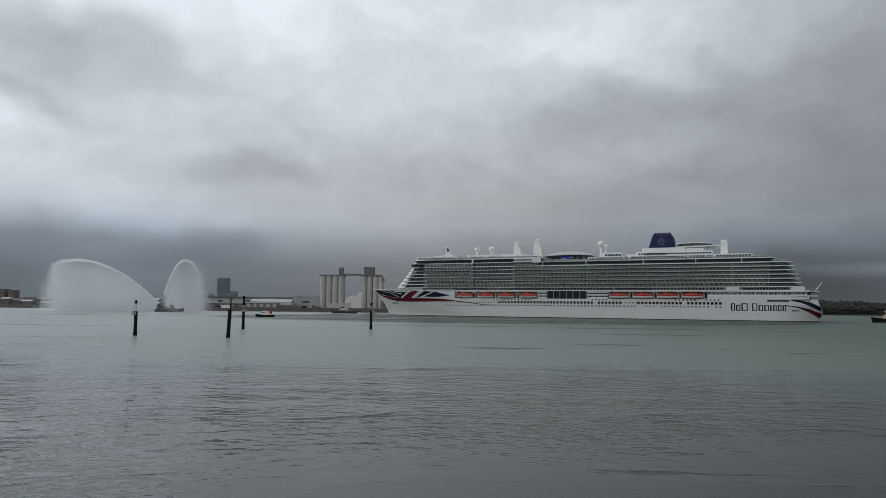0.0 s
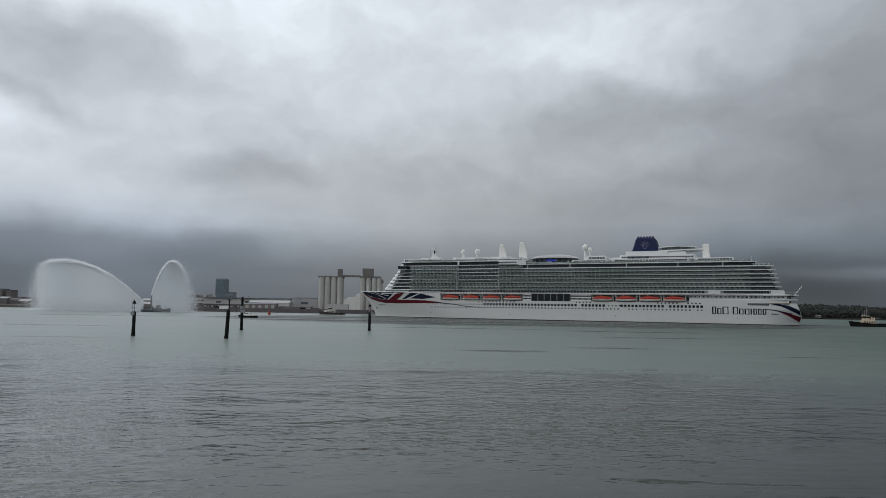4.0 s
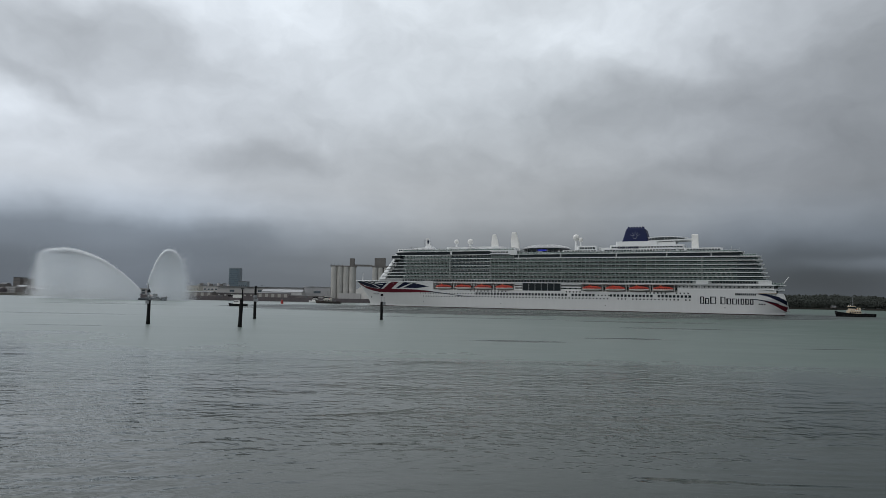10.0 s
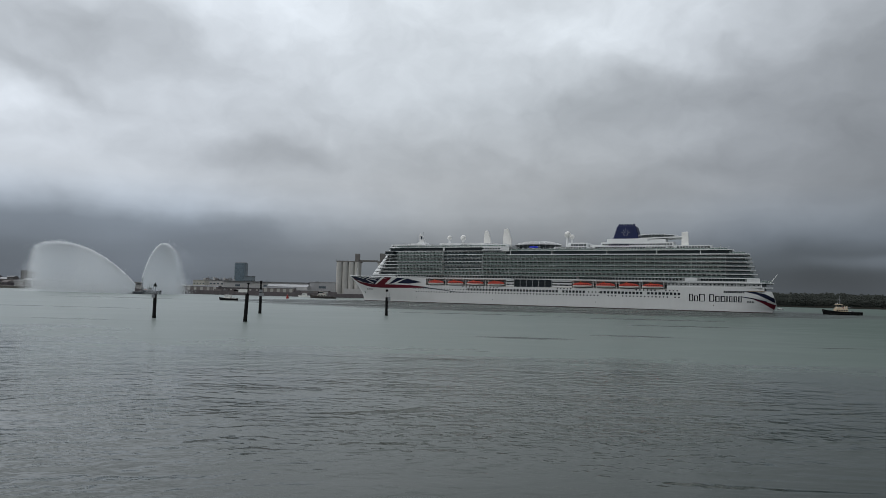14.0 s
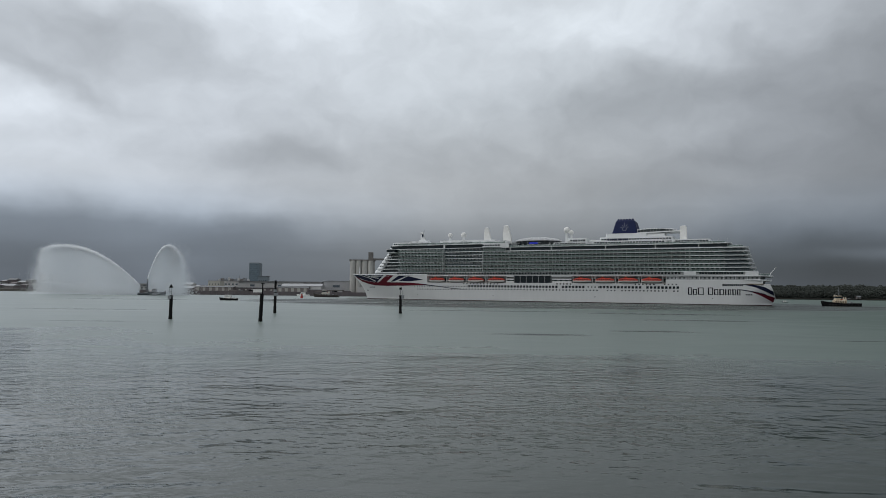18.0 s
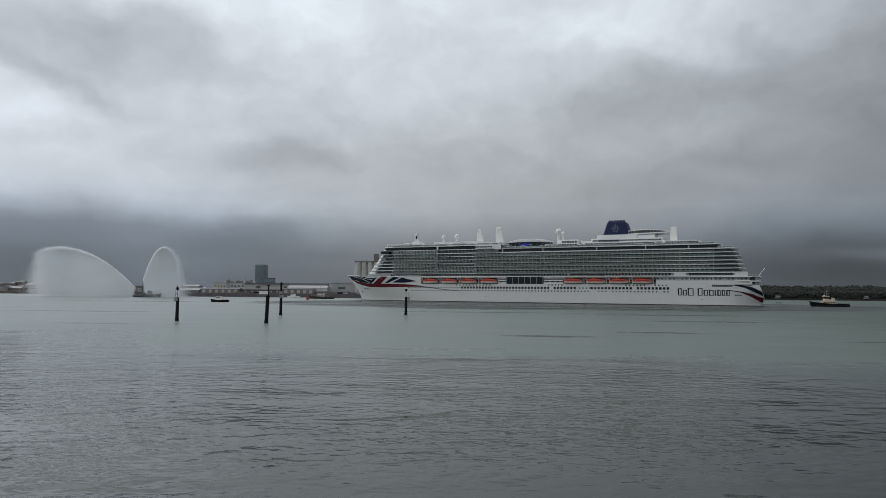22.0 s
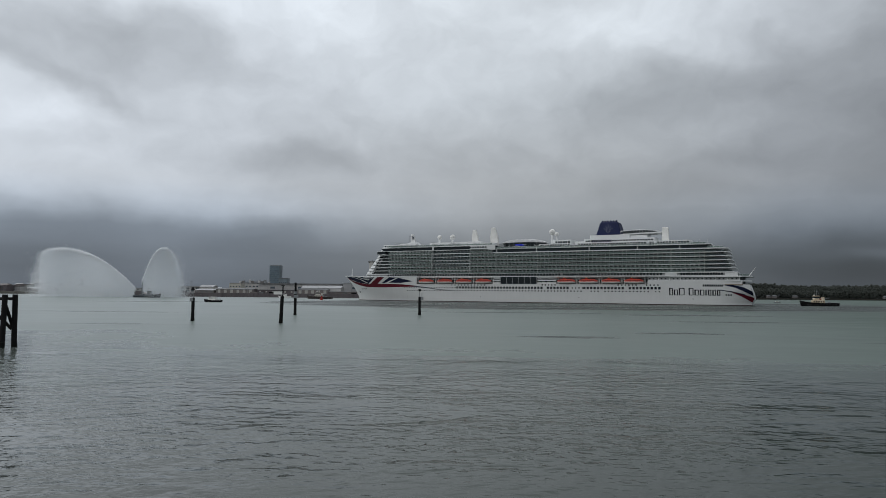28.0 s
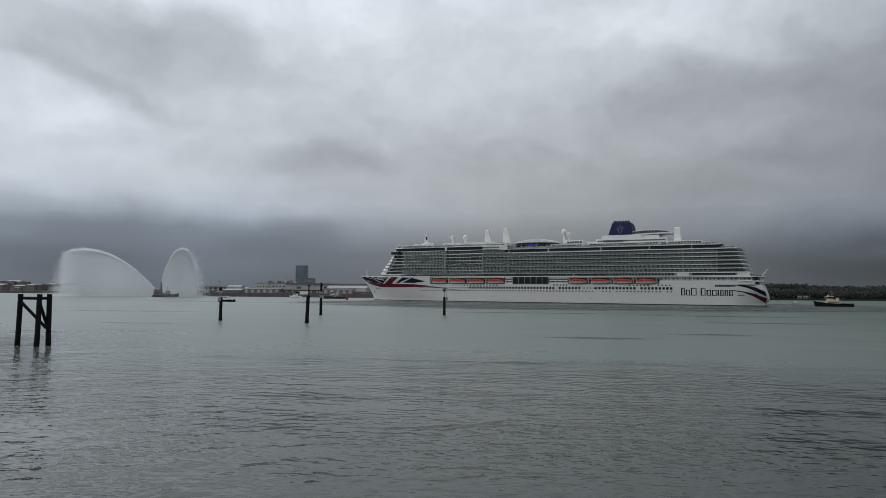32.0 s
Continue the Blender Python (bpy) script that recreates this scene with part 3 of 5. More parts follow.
            part("bow_name_bar", bm, M_STEEL, hull, "small grey lettering bar")
            x -= w + 0.5
        bm = B()
        ring = [(326.5 + 0.9 * math.cos(t), 6.2 + 0.9 * math.sin(t)) for t in np.linspace(0, math.tau, 13)]
        for p, q in zip(ring, ring[1:]):
            paint_patch(bm, [p, q], [((p[0] + 326.5 * 2) / 3, (p[1] + 6.2 * 2) / 3), ((q[0] + 326.5 * 2) / 3, (q[1] + 6.2 * 2) / 3)], 0.05, 1, 1, side)
        part("thruster_mark", bm, M_STEEL, hull, "small round thruster mark")
        for x in (120, 200, 40, 268):
            bm = B()
            paint_patch(bm, [(x, 3.4), (x, 2.8)], [(x - 0.6, 3.4), (x - 0.6, 2.8)], 0.05, 1, 1, side)
            part("overboard_discharge", bm, M_GLASS, hull)

    # windows in the hull
    def pane(w, h):
        bm = B()
        box(bm, -w / 2, w / 2, -0.06, 0.06, -h / 2, h / 2)
        return mesh_of("window", bm, M_GLASS)
    big, small, port_hole = pane(1.7, 1.7), pane(0.95, 0.9), pane(0.8, 0.75)

    def windows(me, xa, xb, step, z, gaps=()):
        x = xa
        while x < xb:
            if not any(a <= x <= b for a, b in gaps):
                slope = half_beam(x + 0.5, z) - half_beam(x - 0.5, z)
                share("window", me, hull, pose(x, half_beam(x, z) + 0.02, z, 0, 0, math.degrees(math.atan(slope))))
            x += step
    windows(big, 62, 221, 2.55, 10.4, ((117, 126), (146, 147), (84, 87)))
    windows(small, 62, 236, 2.55, 8.0, ((111, 117), (101, 104), (66, 69)))
    windows(small, 117, 127, 2.55, 10.4)
    windows(port_hole, 222, 272, 2.4, 10.2)
    windows(port_hole, 236, 268, 2.4, 7.7)
    windows(small, 63, 72, 2.55, 12.6)
    windows(small, 78, 92, 2.55, 12.6)
    windows(small, 138, 150, 2.55, 12.6)
    windows(small, 196, 226, 2.9, 12.4)
    windows(small, 15.5, 19, 1.5, 6.0)

    opening = pane(0.95, 1.4)
    for i in range(11):
        share("mooring_opening", opening, hull, pose(21 + i * 1.18, half_beam(21 + i * 1.18, 12.4) + 0.02, 12.4))

    # promenade recess behind the boats; its shade is put into the wall's grey
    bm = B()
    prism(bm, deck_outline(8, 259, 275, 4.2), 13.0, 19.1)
    part("promenade_wall", bm, M_SHADE, ship, "promenade wall in a grey that holds its shade")
    bm = B()
    prism(bm, deck_outline(7, 259, 275, 0.4), 12.9, 13.35)
    part("promenade_deck", bm, M_DECK, ship)
    wide_pane = pane(1.8, 1.9)
    for x in np.arange(12, 258, 4.2):
        share("promenade_window", wide_pane, ship, pose(x, HALF - 4.15, 15.6))
        share("promenade_window", wide_pane, ship, pose(x, -HALF + 4.15, 15.6))
    # solid white band with windows aft of the boats
    for side in (1, -1):
        bm = B()
        box(bm, 10, 70, side * (HALF - 0.9) - 0.2, side * (HALF - 0.9) + 0.2, 18.5, 19.0)
        box(bm, 10, 70, side * (HALF - 0.5) - 0.2, side * (HALF - 0.5) + 0.2, 15.6, 15.95)
        part("after_gallery", bm, M_SLAB, ship, "white gallery edge bands")
        bm = B()
        box(bm, 10, 70, side * (HALF - 1.6) - 0.2, side * (HALF - 1.6) + 0.2, 15.9, 18.5)
        inner = part("gallery_wall", bm, M_LIGHTSTEEL, ship, "grey recessed gallery wall")
        for x in np.arange(12, 69, 2.7):
            share("gallery_pane", small, inner, pose(x, side * (HALF - 1.38), 17.2))
        for x in np.arange(10, 70, 7.5):
            bm = B()
            box(bm, x, x + 0.4, side * (HALF - 0.9) - 0.2, side * (HALF - 0.9) + 0.2, 16.2, 18.3)
            part("gallery_post", bm, M_SLAB, inner)
        # atrium glazing amidships
        bm = B()
        box(bm, 153, 182.5, side * (HALF - 0.6) - 0.1, side * (HALF - 0.6) + 0.1, 13.2, 18.9)
        atrium = part("atrium_glazing", bm, M_GLASS, ship, "tall dark atrium glazing")
        for x in np.arange(153, 183, 4.9):
            bm = B()
            box(bm, x - 0.2, x + 0.2, side * (HALF - 0.4) - 0.15, side * (HALF - 0.4) + 0.15, 13.2, 18.9)
            part("mullion", bm, M_STEEL, atrium)
        for xa, xb in ((137.5, 152.5), (183, 189.5)):
            bm = B()
            box(bm, xa, xb, side * (HALF - 1.5) - 0.2, side * (HALF - 1.5) + 0.2, 13.3, 14.6)
            box(bm, xa, xb, side * (HALF - 1.5) - 0.2, side * (HALF - 1.5) + 0.2, 15.6, 16.6)
            box(bm, xa, xb, side * (HALF - 1.5) - 0.2, side * (HALF - 1.5) + 0.2, 17.6, 19.0)
            part("side_platform", bm, M_SLAB, ship, "white mooring platform walls")

    # decks
    for k, (z, nose, aft) in enumerate(zip(LEVELS, NOSES, AFTS)):
        bm = B()
        thick = 0.7 if k in (0, 1, 7, 9) else 0.54
        side_end = 293 - 0.8 * k
        prism(bm, deck_outline(aft, side_end, nose, 0.0, z=20), z - thick, z)
        part("deck", bm, M_SLAB, ship, "white deck edge")
        if k < 9 and k > 0:
            # rounded white bulwark round the front of the deck
            bm = B()
            ring_o = [p for p in deck_outline(aft, side_end, nose, 0.0) if p[0] >= side_end + (nose - side_end) * 0.5]
            ring_i = [p for p in deck_outline(aft, side_end, nose - 0.4, 0.35) if p[0] >= side_end + (nose - 0.4 - side_end) * 0.5]
            m = min(len(ring_o), len(ring_i))
            ring_o, ring_i = ring_o[:m], ring_i[:m]
            back = lambda p, d: (p[0] - d, p[1] * (1 - d / 30))
            loft(bm, [[(*ring_o[i], z - 0.45), (*back(ring_o[i], 0.4), z + 0.9), (*back(ring_o[i], 1.3), z + 2.0), (*back(ring_i[i], 1.5), z + 1.95), (*ring_i[i], z)] for i in range(m)], True, True)
            part("front_bulwark", bm, M_SLAB, ship, "curved white front bulwark")
    # cabin walls, glass rails and partitions of the balcony decks
    divider_bm = B()
    box(divider_bm, -0.07, 0.07, -1.0, 1.0, 0.0, 2.1)
    divider = mesh_of("balcony_partition", divider_bm, M_PIER)
    bm = B()
    box(bm, 0, 1.0, -0.12, 0.12, 0, 2.3)
    frame_mesh = mesh_of("door_frame", bm, M_PIER)
    made = framed = 0
    rest, frames = B(), B()
    for k in range(1, 8):
        z, zn = LEVELS[k], LEVELS[k + 1]
        aft = AFTS[k] + 3
        xa = aft if k < 7 else 190
        spans = [(xa, 32), (32, 152), (152, 187), (187, 209), (209, 243), (243, 286)] if k < 7 else [(190, 209), (209, 243), (243, 286)]
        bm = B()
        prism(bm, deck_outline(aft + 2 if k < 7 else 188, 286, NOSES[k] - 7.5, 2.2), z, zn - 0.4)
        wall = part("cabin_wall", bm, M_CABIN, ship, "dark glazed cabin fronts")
        for side in (1, -1):
            x = xa + 1.5
            while x < 286:
                yy = side * (HALF - 2.2)
                if x < 34 or (k > 3 and x < 140) or (k > 4 and 209 < x < 243):
                    x += 3.1
                    continue
                if side > 0 and framed < 300:
                    share("door_frame", frame_mesh, wall, pose(x, yy, z))
                    framed += 1
                else:
                    box(frames, x, x + 1.0, yy - 0.12, yy + 0.12, z, z + 2.3)
                x += 3.1
        for xs, xe in spans:
            back = 1.2 if (xs, xe) == (209, 243) else 0.0
            for side in (1, -1):
                bm = B()
                yy = side * (HALF - 0.12 - back)
                box(bm, xs + 0.15, xe - 0.15, yy - 0.03, yy + 0.03, z + 0.05, z + 1.1)
                dark = xe == 32 or (xs == 209 and k > 2)
                glass = part("glass_rail", bm, M_RAILD if dark else M_RAIL, ship, "dark glass balcony rail" if dark else "tinted glass balcony rail")
                bm = B()
                box(bm, xs + 0.1, xe - 0.1, yy - 0.05, yy + 0.05, z + 1.1, z + 1.18)
                part("handrail", bm, M_STEEL, glass, "grey handrail")
            x = xs
            while x < xe and xe > 32:
                if made < 300:
                    share("balcony_partition", divider, ship, pose(x, HALF - 1.25 - back, z))
                    made += 1
                else:
                    box(rest, x - 0.07, x + 0.07, HALF - 2.2 - back, HALF - 0.2 - back, z, z + 2.1)
                box(rest, x - 0.07, x + 0.07, -HALF + 0.2 + back, -HALF + 2.2 + back, z, z + 2.1)
                x += 3.1
    tagged(part("balcony_partition", rest, M_PIER, ship, "grey balcony partitions"), kind="stuff")
    tagged(part("door_frame", frames, M_PIER, ship, "grey frames between balcony doors"), kind="stuff")
    # upright white fins between the balcony bays
    for x in (54, 209, 244):
        for side in (1, -1):
            bm = B()
            box(bm, x - 0.3, x + 0.3, side * (HALF - 0.5) - 0.4, side * (HALF - 0.5) + 0.4, 22.0, 38.0)
            part("bay_fin", bm, M_PIER, ship, "upright pale fin between balcony bays")
    # deck 8 wall, white with window bands
    bm = B()
    prism(bm, deck_outline(12, 290, NOSES[0] - 4, 1.0), 19.0, 21.6)
    part("lower_wall", bm, M_LIGHTSTEEL, ship)
    gallery_pane = pane(1.35, 1.5)
    for side in (1, -1):
        bm = B()
        y = side * (HALF - 0.3)
        for xa, xb in ((11, 19), (50, 58)):
            box(bm, xa, xb, y - 0.15, y + 0.15, 19, 21.4)
        box(bm, 11, 290, y - 0.12, y + 0.12, 19, 19.45)
        part("lower_bulwark", bm, M_SLAB, ship, "white bulwark above the boats")
        for xa, xb, step in ((20, 48, 1.75), (60, 104, 2.3), (106, 132, 1.75), (134, 286, 2.4)):
            for x in np.arange(xa, xb, step):
                share("gallery_window", gallery_pane, ship, pose(x + 0.95, y - side * 0.68, 20.55))

    # upper dark bands and roof slabs
    panel_pane = pane(1.5, 1.2)
    bm = B()
    prism(bm, deck_outline(28, 189, 190.5, 1.1), 38.5, 41.0)
    part("upper_glazing", bm, M_GLASS, ship, "long dark window band below the open deck")
    bm = B()
    prism(bm, deck_outline(189, 288, 299, 0.7), 41.4, 44.0)
    part("forward_glazing", bm, M_GLASS, ship, "dark window band below the roof")
    for side in (1, -1):
        for x in (186, 153, 112, 77, 48):
            bm = B()
            box(bm, x - 0.25, x + 0.25, side * (HALF - 1.0) - 0.2, side * (HALF - 1.0) + 0.2, 38.5, 41.0)
            part("band_post", bm, M_SLAB, ship)
        y = side * (HALF - 0.25)
        for x0, x1, z0 in ((193, 209, 41.4), (187, 193, 40.6), (242, 243.4, 41.4)):
            bm = B()
            box(bm, x0, x1, y - 0.2, y + 0.2, z0, 44.3)
            part("white_panel", bm, M_SLAB, ship, "white wall panel")
        for x in np.arange(194.5, 208, 2.2):
            share("panel_window", panel_pane, ship, pose(x + 0.7, y + side * 0.2, 42.8))
        # bridge wing
        bm = B()
        box(bm, 288, 296.0, side * 20.4 - 2.6, side * 20.4 + 2.6, 38.2, 38.5)
        box(bm, 288, 296.0, side * 20.4 - 2.6, side * 20.4 + 2.6, 40.9, 41.25)
        wing = part("bridge_wing", bm, M_SLAB, ship, "white bridge wing with dark windows")
        bm = B()
        box(bm, 288.2, 295.9, side * 20.4 - 2.5, side * 20.4 + 2.5, 38.5, 40.9)
        part("wing_window", bm, M_GLASS, wing)
    bm = B()
    prism(bm, deck_outline(285, 289, 302.5, 0.8), 38.6, 40.9)
    part("bridge_window", bm, M_GLASS, ship, "dark bridge windows round the front")

    # open decks: rails, houses
    def rail(xa, xb, z, inset, name="open_rail", high=1.2):
        for side in (1, -1):
            bm = B()
            y = side * (HALF - inset)
            box(bm, xa, xb, y - 0.04, y + 0.04, z + high - 0.1, z + high)
            for x in np.arange(xa, xb, 2.0):
                box(bm, x - 0.05, x + 0.05, y - 0.06, y + 0.06, z, z + high)
            r = part(name, bm, M_SLAB, ship, "white rail with glass screens")
            bm = B()
            box(bm, xa, xb, y - 0.02, y + 0.02, z + 0.1, z + high - 0.15)
            part("screen", bm, M_RAIL, r, "tinted glass screen")
    rail(190, 286, 44.6, 0.6)
    rail(31, 189, 41.4, 0.5)
    rail(20, 30, 38.5, 0.6)
    rail(4, 11, 19.0, 0.8)

    def house(xa, xb, half, z0, z1, name="deck_house", label="white deck house", band=None, mat=None):
        bm = B()
        prism(bm, [(xa, -half + 1), (xa + 1, -half), (xb - 1, -half), (xb, -half + 1), (xb, half - 1), (xb - 1, half), (xa + 1, half), (xa, half - 1)], z0, z1)
        h = part(name, bm, mat or M_SLAB, ship, label)
        if band:
            me = pane(1.5, band[1] - band[0])
            for x in np.arange(xa + 1.2, xb - 2, 2.0):
                for y in (half + 0.02, -half - 0.02):
                    share("house_window", me, h, pose(x + 0.75, y, (band[0] + band[1]) / 2))
        return h
    house(41, 66, 17, 41.4, 44.6, band=(42.4, 43.8))
    house(70, 123, 18, 41.4, 44.3, band=(42.3, 43.7))
    house(126, 152, 18.5, 41.4, 44.0, band=(42.4, 43.5))
    house(66, 118, 12, 44.3, 47.6, "funnel_house", "white house below the funnel", band=(45.4, 46.4))
    house(84, 114, 10, 47.6, 50.4, "funnel_base", "white stepped funnel base")
    house(128, 143, 11, 44.0, 47.6, band=(45, 46.5))
    house(112, 127, 8, 44.3, 46.2)
    house(262, 296, 13, 44.6, 47.3, "forward_house", "low white house behind the bridge", band=(45.4, 46.5))
    house(203, 252, 10, 44.6, 48.4, "dome_platform", "white platform below radar domes")
    house(190, 212, 15, 44.6, 46.6)
    # deck chairs, screens and lockers as a broken line of small forms on the open decks
    rnd = random.Random(4)
    bm = B()
    for x in np.arange(192, 290, 1.9):
        if rnd.random() < 0.7:
            w = rnd.uniform(0.6, 1.7)
            box(bm, x, x + w, 15, 16.2, 44.6, 44.6 + rnd.uniform(1.0, 2.4))
    for x in np.arange(22, 186, 2.2):
        if rnd.random() < 0.6:
            z = 41.4 if x > 32 else 38.5
            box(bm, x, x + rnd.uniform(0.6, 1.6), 18.4, 19.2, z, z + rnd.uniform(1.0, 1.8))
    for x in np.arange(30, 288, 5.2):
        z = 44.6 if x > 190 else 41.4
        y = rnd.choice((13.5, 16.5, 18.8))
        h = rnd.uniform(2.0, 3.6)
        rod(bm, (x, y, z), (x, y, z + h), 0.09, n=5)
        if rnd.random() < 0.45:
            box(bm, x - 1.4, x + 1.4, y - 1.0, y + 1.0, z + h - 0.15, z + h)
    tagged(part("deck_clutter", bm, M_PIER, ship, "lockers and screens along the open decks"), kind="stuff")

    # glazed pool dome with blue stage light
    bm = B()
    loft(bm, [[(169.5 + a * math.cos(t), b * math.sin(t), z) for t in np.linspace(0, math.tau, 32, endpoint=False)] for a, b, z in ((19.5, 14.4, 41.4), (19.5, 14.4, 43.0))], True, True)
    dome = part("pool_hall", bm, M_SLAB, ship, "oval white pool hall")
    bm = B()
    loft(bm, [[(169.5 + a * math.cos(t), b * math.sin(t), z) for t in np.linspace(0, math.tau, 32, endpoint=False)] for a, b, z in ((17.6, 13.2, 43.0), (18.0, 13.5, 46.5))], True, True)
    part("hall_glazing", bm, M_GLASS, dome, "dark curved glazing")
    bm = B()
    loft(bm, [[(169.5 + a * math.cos(t), b * math.sin(t), z) for t in np.linspace(0, math.tau, 32, endpoint=False)] for a, b, z in ((19.4, 14.4, 46.4), (18.8, 14.0, 46.9), (16.2, 12.0, 47.9), (12, 9.0, 48.8), (7, 5.2, 49.5), (2.5, 2, 49.8))], True, True)
    part("hall_roof", bm, M_ROOFL, dome, "pale domed roof")
    for t in np.linspace(0, math.tau, 25)[:-1]:
        bm = B()
        x, y = 169.5 + 18.05 * math.cos(t), 13.55 * math.sin(t)
        rod(bm, (x, y, 43.0), (x, y, 46.5), 0.1, n=6)
        part("hall_post", bm, M_STEEL, dome)
        bm = B()
        ring = [(169.5 + a * math.cos(t), b * math.sin(t), z + 0.05) for a, b, z in ((19.2, 14.3, 46.75), (16.2, 12.0, 47.9), (12, 9.0, 48.8), (7, 5.2, 49.5))]
        for p, q in zip(ring, ring[1:]):
            rod(bm, p, q, 0.16, n=5)
        part("roof_rib", bm, M_SLAB, dome)
    bm = B()
    for a0, a1 in ((1.45, 1.62), (1.68, 1.76)):
        for t in np.linspace(a0, a1, 4)[:-1]:
            x, y = 169.5 + 18.2 * math.cos(t), 13.7 * math.sin(t)
            box(bm, x - 0.9, x + 0.9, y - 0.05, y + 0.05, 43.8, 45.0)
    part("stage_screen", bm, M_BLUELIGHT, dome, "glowing blue screen")

    # fins, masts and radar domes
    def fin(x, y, z0, z1, w0, w1, lean, deep=1.2):
        bm = B()
        loft(bm, [[(x - w / 2 + s, y - d, z), (x + w / 2 + s, y - d * 0.5, z), (x + w / 2 + s, y + d * 0.5, z), (x - w / 2 + s, y + d, z)] for w, d, z, s in ((w0, deep, z0, 0), (w0 * 0.93, deep, z0 + (z1 - z0) * 0.5, lean * 0.5), (w1, deep * 0.8, z1 - 0.4, lean), (w1 * 0.7, deep * 0.5, z1, lean))], True, True)
        return part("ventilation_fin", bm, M_WALLW, ship, "tall white tapering exhaust fin")
    fin(209.4, 8, 44.6, 58.3, 6.0, 3.0, 1.2)
    fin(192.4, 8, 44.6, 59.6, 7.0, 3.6, 1.4)
    fin(58.8, 10, 41.4, 54.7, 4.9, 4.3, 0.1, 2.0)

    def radome(x, y, z0, z, r):
        bm = B()
        rod(bm, (x, y, z0), (x, y, z), r * 0.5, r * 0.35, 10)
        base = part("radome_stand", bm, M_SLAB, ship)
        bm = B()
        ball(bm, (x, y, z), r, 3)
        part("radome", bm, M_WALLW, base, "white spherical radar dome", smooth=True)
    radome(245.6, 3, 48, 53.4, 2.0)
    radome(233.2, 3, 48, 53.2, 2.35)
    radome(144, 8, 44, 54.2, 2.5)
    radome(140.5, 8, 44, 52.4, 1.8)
    bm = B()
    side_prism(bm, [(262, 47.3), (281, 47.3), (279, 48.6), (270, 49.2), (269.5, 50.0), (264, 50.0)], -4, 4)
    foremast = part("mast_base", bm, M_SLAB, ship, "white stepped mast house")
    bm = B()
    loft(bm, [[(x - w, -w * 0.7, z), (x + w, -w * 0.7, z), (x + w, w * 0.7, z), (x - w, w * 0.7, z)] for x, w, z in ((267.5, 2.2, 50), (268.3, 1.7, 54), (269.0, 1.2, 57.4))], True, True)
    part("mast", bm, M_WHITE, foremast, "white radar mast")
    bm = B()
    box(bm, 267.2, 268.3, 1.2, 1.75, 52.6, 55.2)
    part("radar_recess", bm, M_NAVY, foremast)
    bm = B()
    rod(bm, (269, -4.5, 55.2), (269, 4.5, 55.2), 0.15)
    rod(bm, (272.2, 0, 50), (272.2, 0, 56.2), 0.12)
    rod(bm, (266.8, 0, 57), (266.8, 0, 59), 0.08)
    part("radar_scanner", bm, M_STEEL, foremast)
    foremast.location.x = 5.0
    # jack staff on the bow and inclined staff on the stern
    bm = B()
    rod(bm, (337.5, 0, 19.5), (337.2, 0, 27.5), 0.45, 0.16)
    part("jackstaff", bm, M_WHITE, ship, "white bow staff")
    bm = B()
    rod(bm, (4.5, 12, 19.0), (0.3, 12.5, 24.6), 0.42, 0.2)
    part("ensign_staff", bm, M_WHITE, ship, "white raked stern staff")

    # funnel
    bm = B()
    loft(bm, [[(xa + c, -w + c, z), (xb - c, -w + c, z), (xb, -w + 2 * c, z), (xb, w - 2 * c, z), (xb - c, w, z), (xa + c, w, z), (xa, w - 2 * c, z), (xa, -w + 2 * c, z)] for xa, xb, w, z, c in ((90.6, 110.0, 9.0, 50.0, 0.8), (91.8, 108.6, 8.4, 54.5, 0.8), (93.2, 107.2, 7.6, 59.5, 0.8), (94.2, 106.4, 7.0, 60.6, 0.8))], True, True)
    funnel = part("funnel", bm, M_FUNNEL, ship, "broad navy blue funnel")
    for x in (95.2, 97.3, 99.4, 101.5, 103.6, 105.6):
        bm = B()
        rod(bm, (x, 4.5, 60.4), (x - 0.4, 4.5, 61.7), 0.85, 0.75, 10)
        part("exhaust_pipe", bm, M_FUNNEL, funnel, "dark exhaust outlet")
    bm = B()
    cx, cz = 100.4, 54.2
    for a in (-70, -35, 0, 35, 70):
        u, w = math.sin(radians(a)), math.cos(radians(a))
        r0, r1 = 1.6, 4.2 if a == 0 else 3.4
        yy = lambda z: 8.46 - (z - 54.5) * 0.16 + 0.1
        pts = [(cx + u * r - w * s * 0.15, cz + w * r + u * s * 0.15) for r, s in ((r0, -1), (r1, -1), (r1, 1), (r0, 1))]
        bm.faces.new([bm.verts.new((px, yy(pz), pz)) for px, pz in pts])
    arc = [math.pi * 0.15 + i * math.pi * 1.7 / 16 - math.pi * 1.35 for i in range(17)]
    for a, b in zip(arc, arc[1:]):
        pts = [(cx + r * math.cos(t), cz - 0.3 + r * math.sin(t)) for r, t in ((1.6, a), (1.6, b), (1.3, b), (1.3, a))]
        bm.faces.new([bm.verts.new((px, 8.46 - (pz - 54.5) * 0.16 + 0.1, pz)) for px, pz in pts])
    part("emblem", bm, M_GOLD, funnel, "pale rising sun shape")
    bm = B()
    x = 112
    for w in (1.1, 0.8, 1.2, 0.5, 1.1, 0.9, 0.9, 0.5, 0.9, 0.9, 0.9):
        box(bm, x - w, x, 12.02, 12.12, 44.9, 46.6)
        x -= w + 0.5
    part("house_lettering", bm, M_NAVY, ship, "small navy lettering bars")
    # sloping white observation structure behind the funnel
    bm = B()
    side_prism(bm, [(91, 49.9), (60.5, 51.0), (60.5, 51.8), (91, 50.9)], -9, 9)
    sports = part("sloping_roof", bm, M_SLAB, ship, "long sloping white roof blade")
    bm = B()
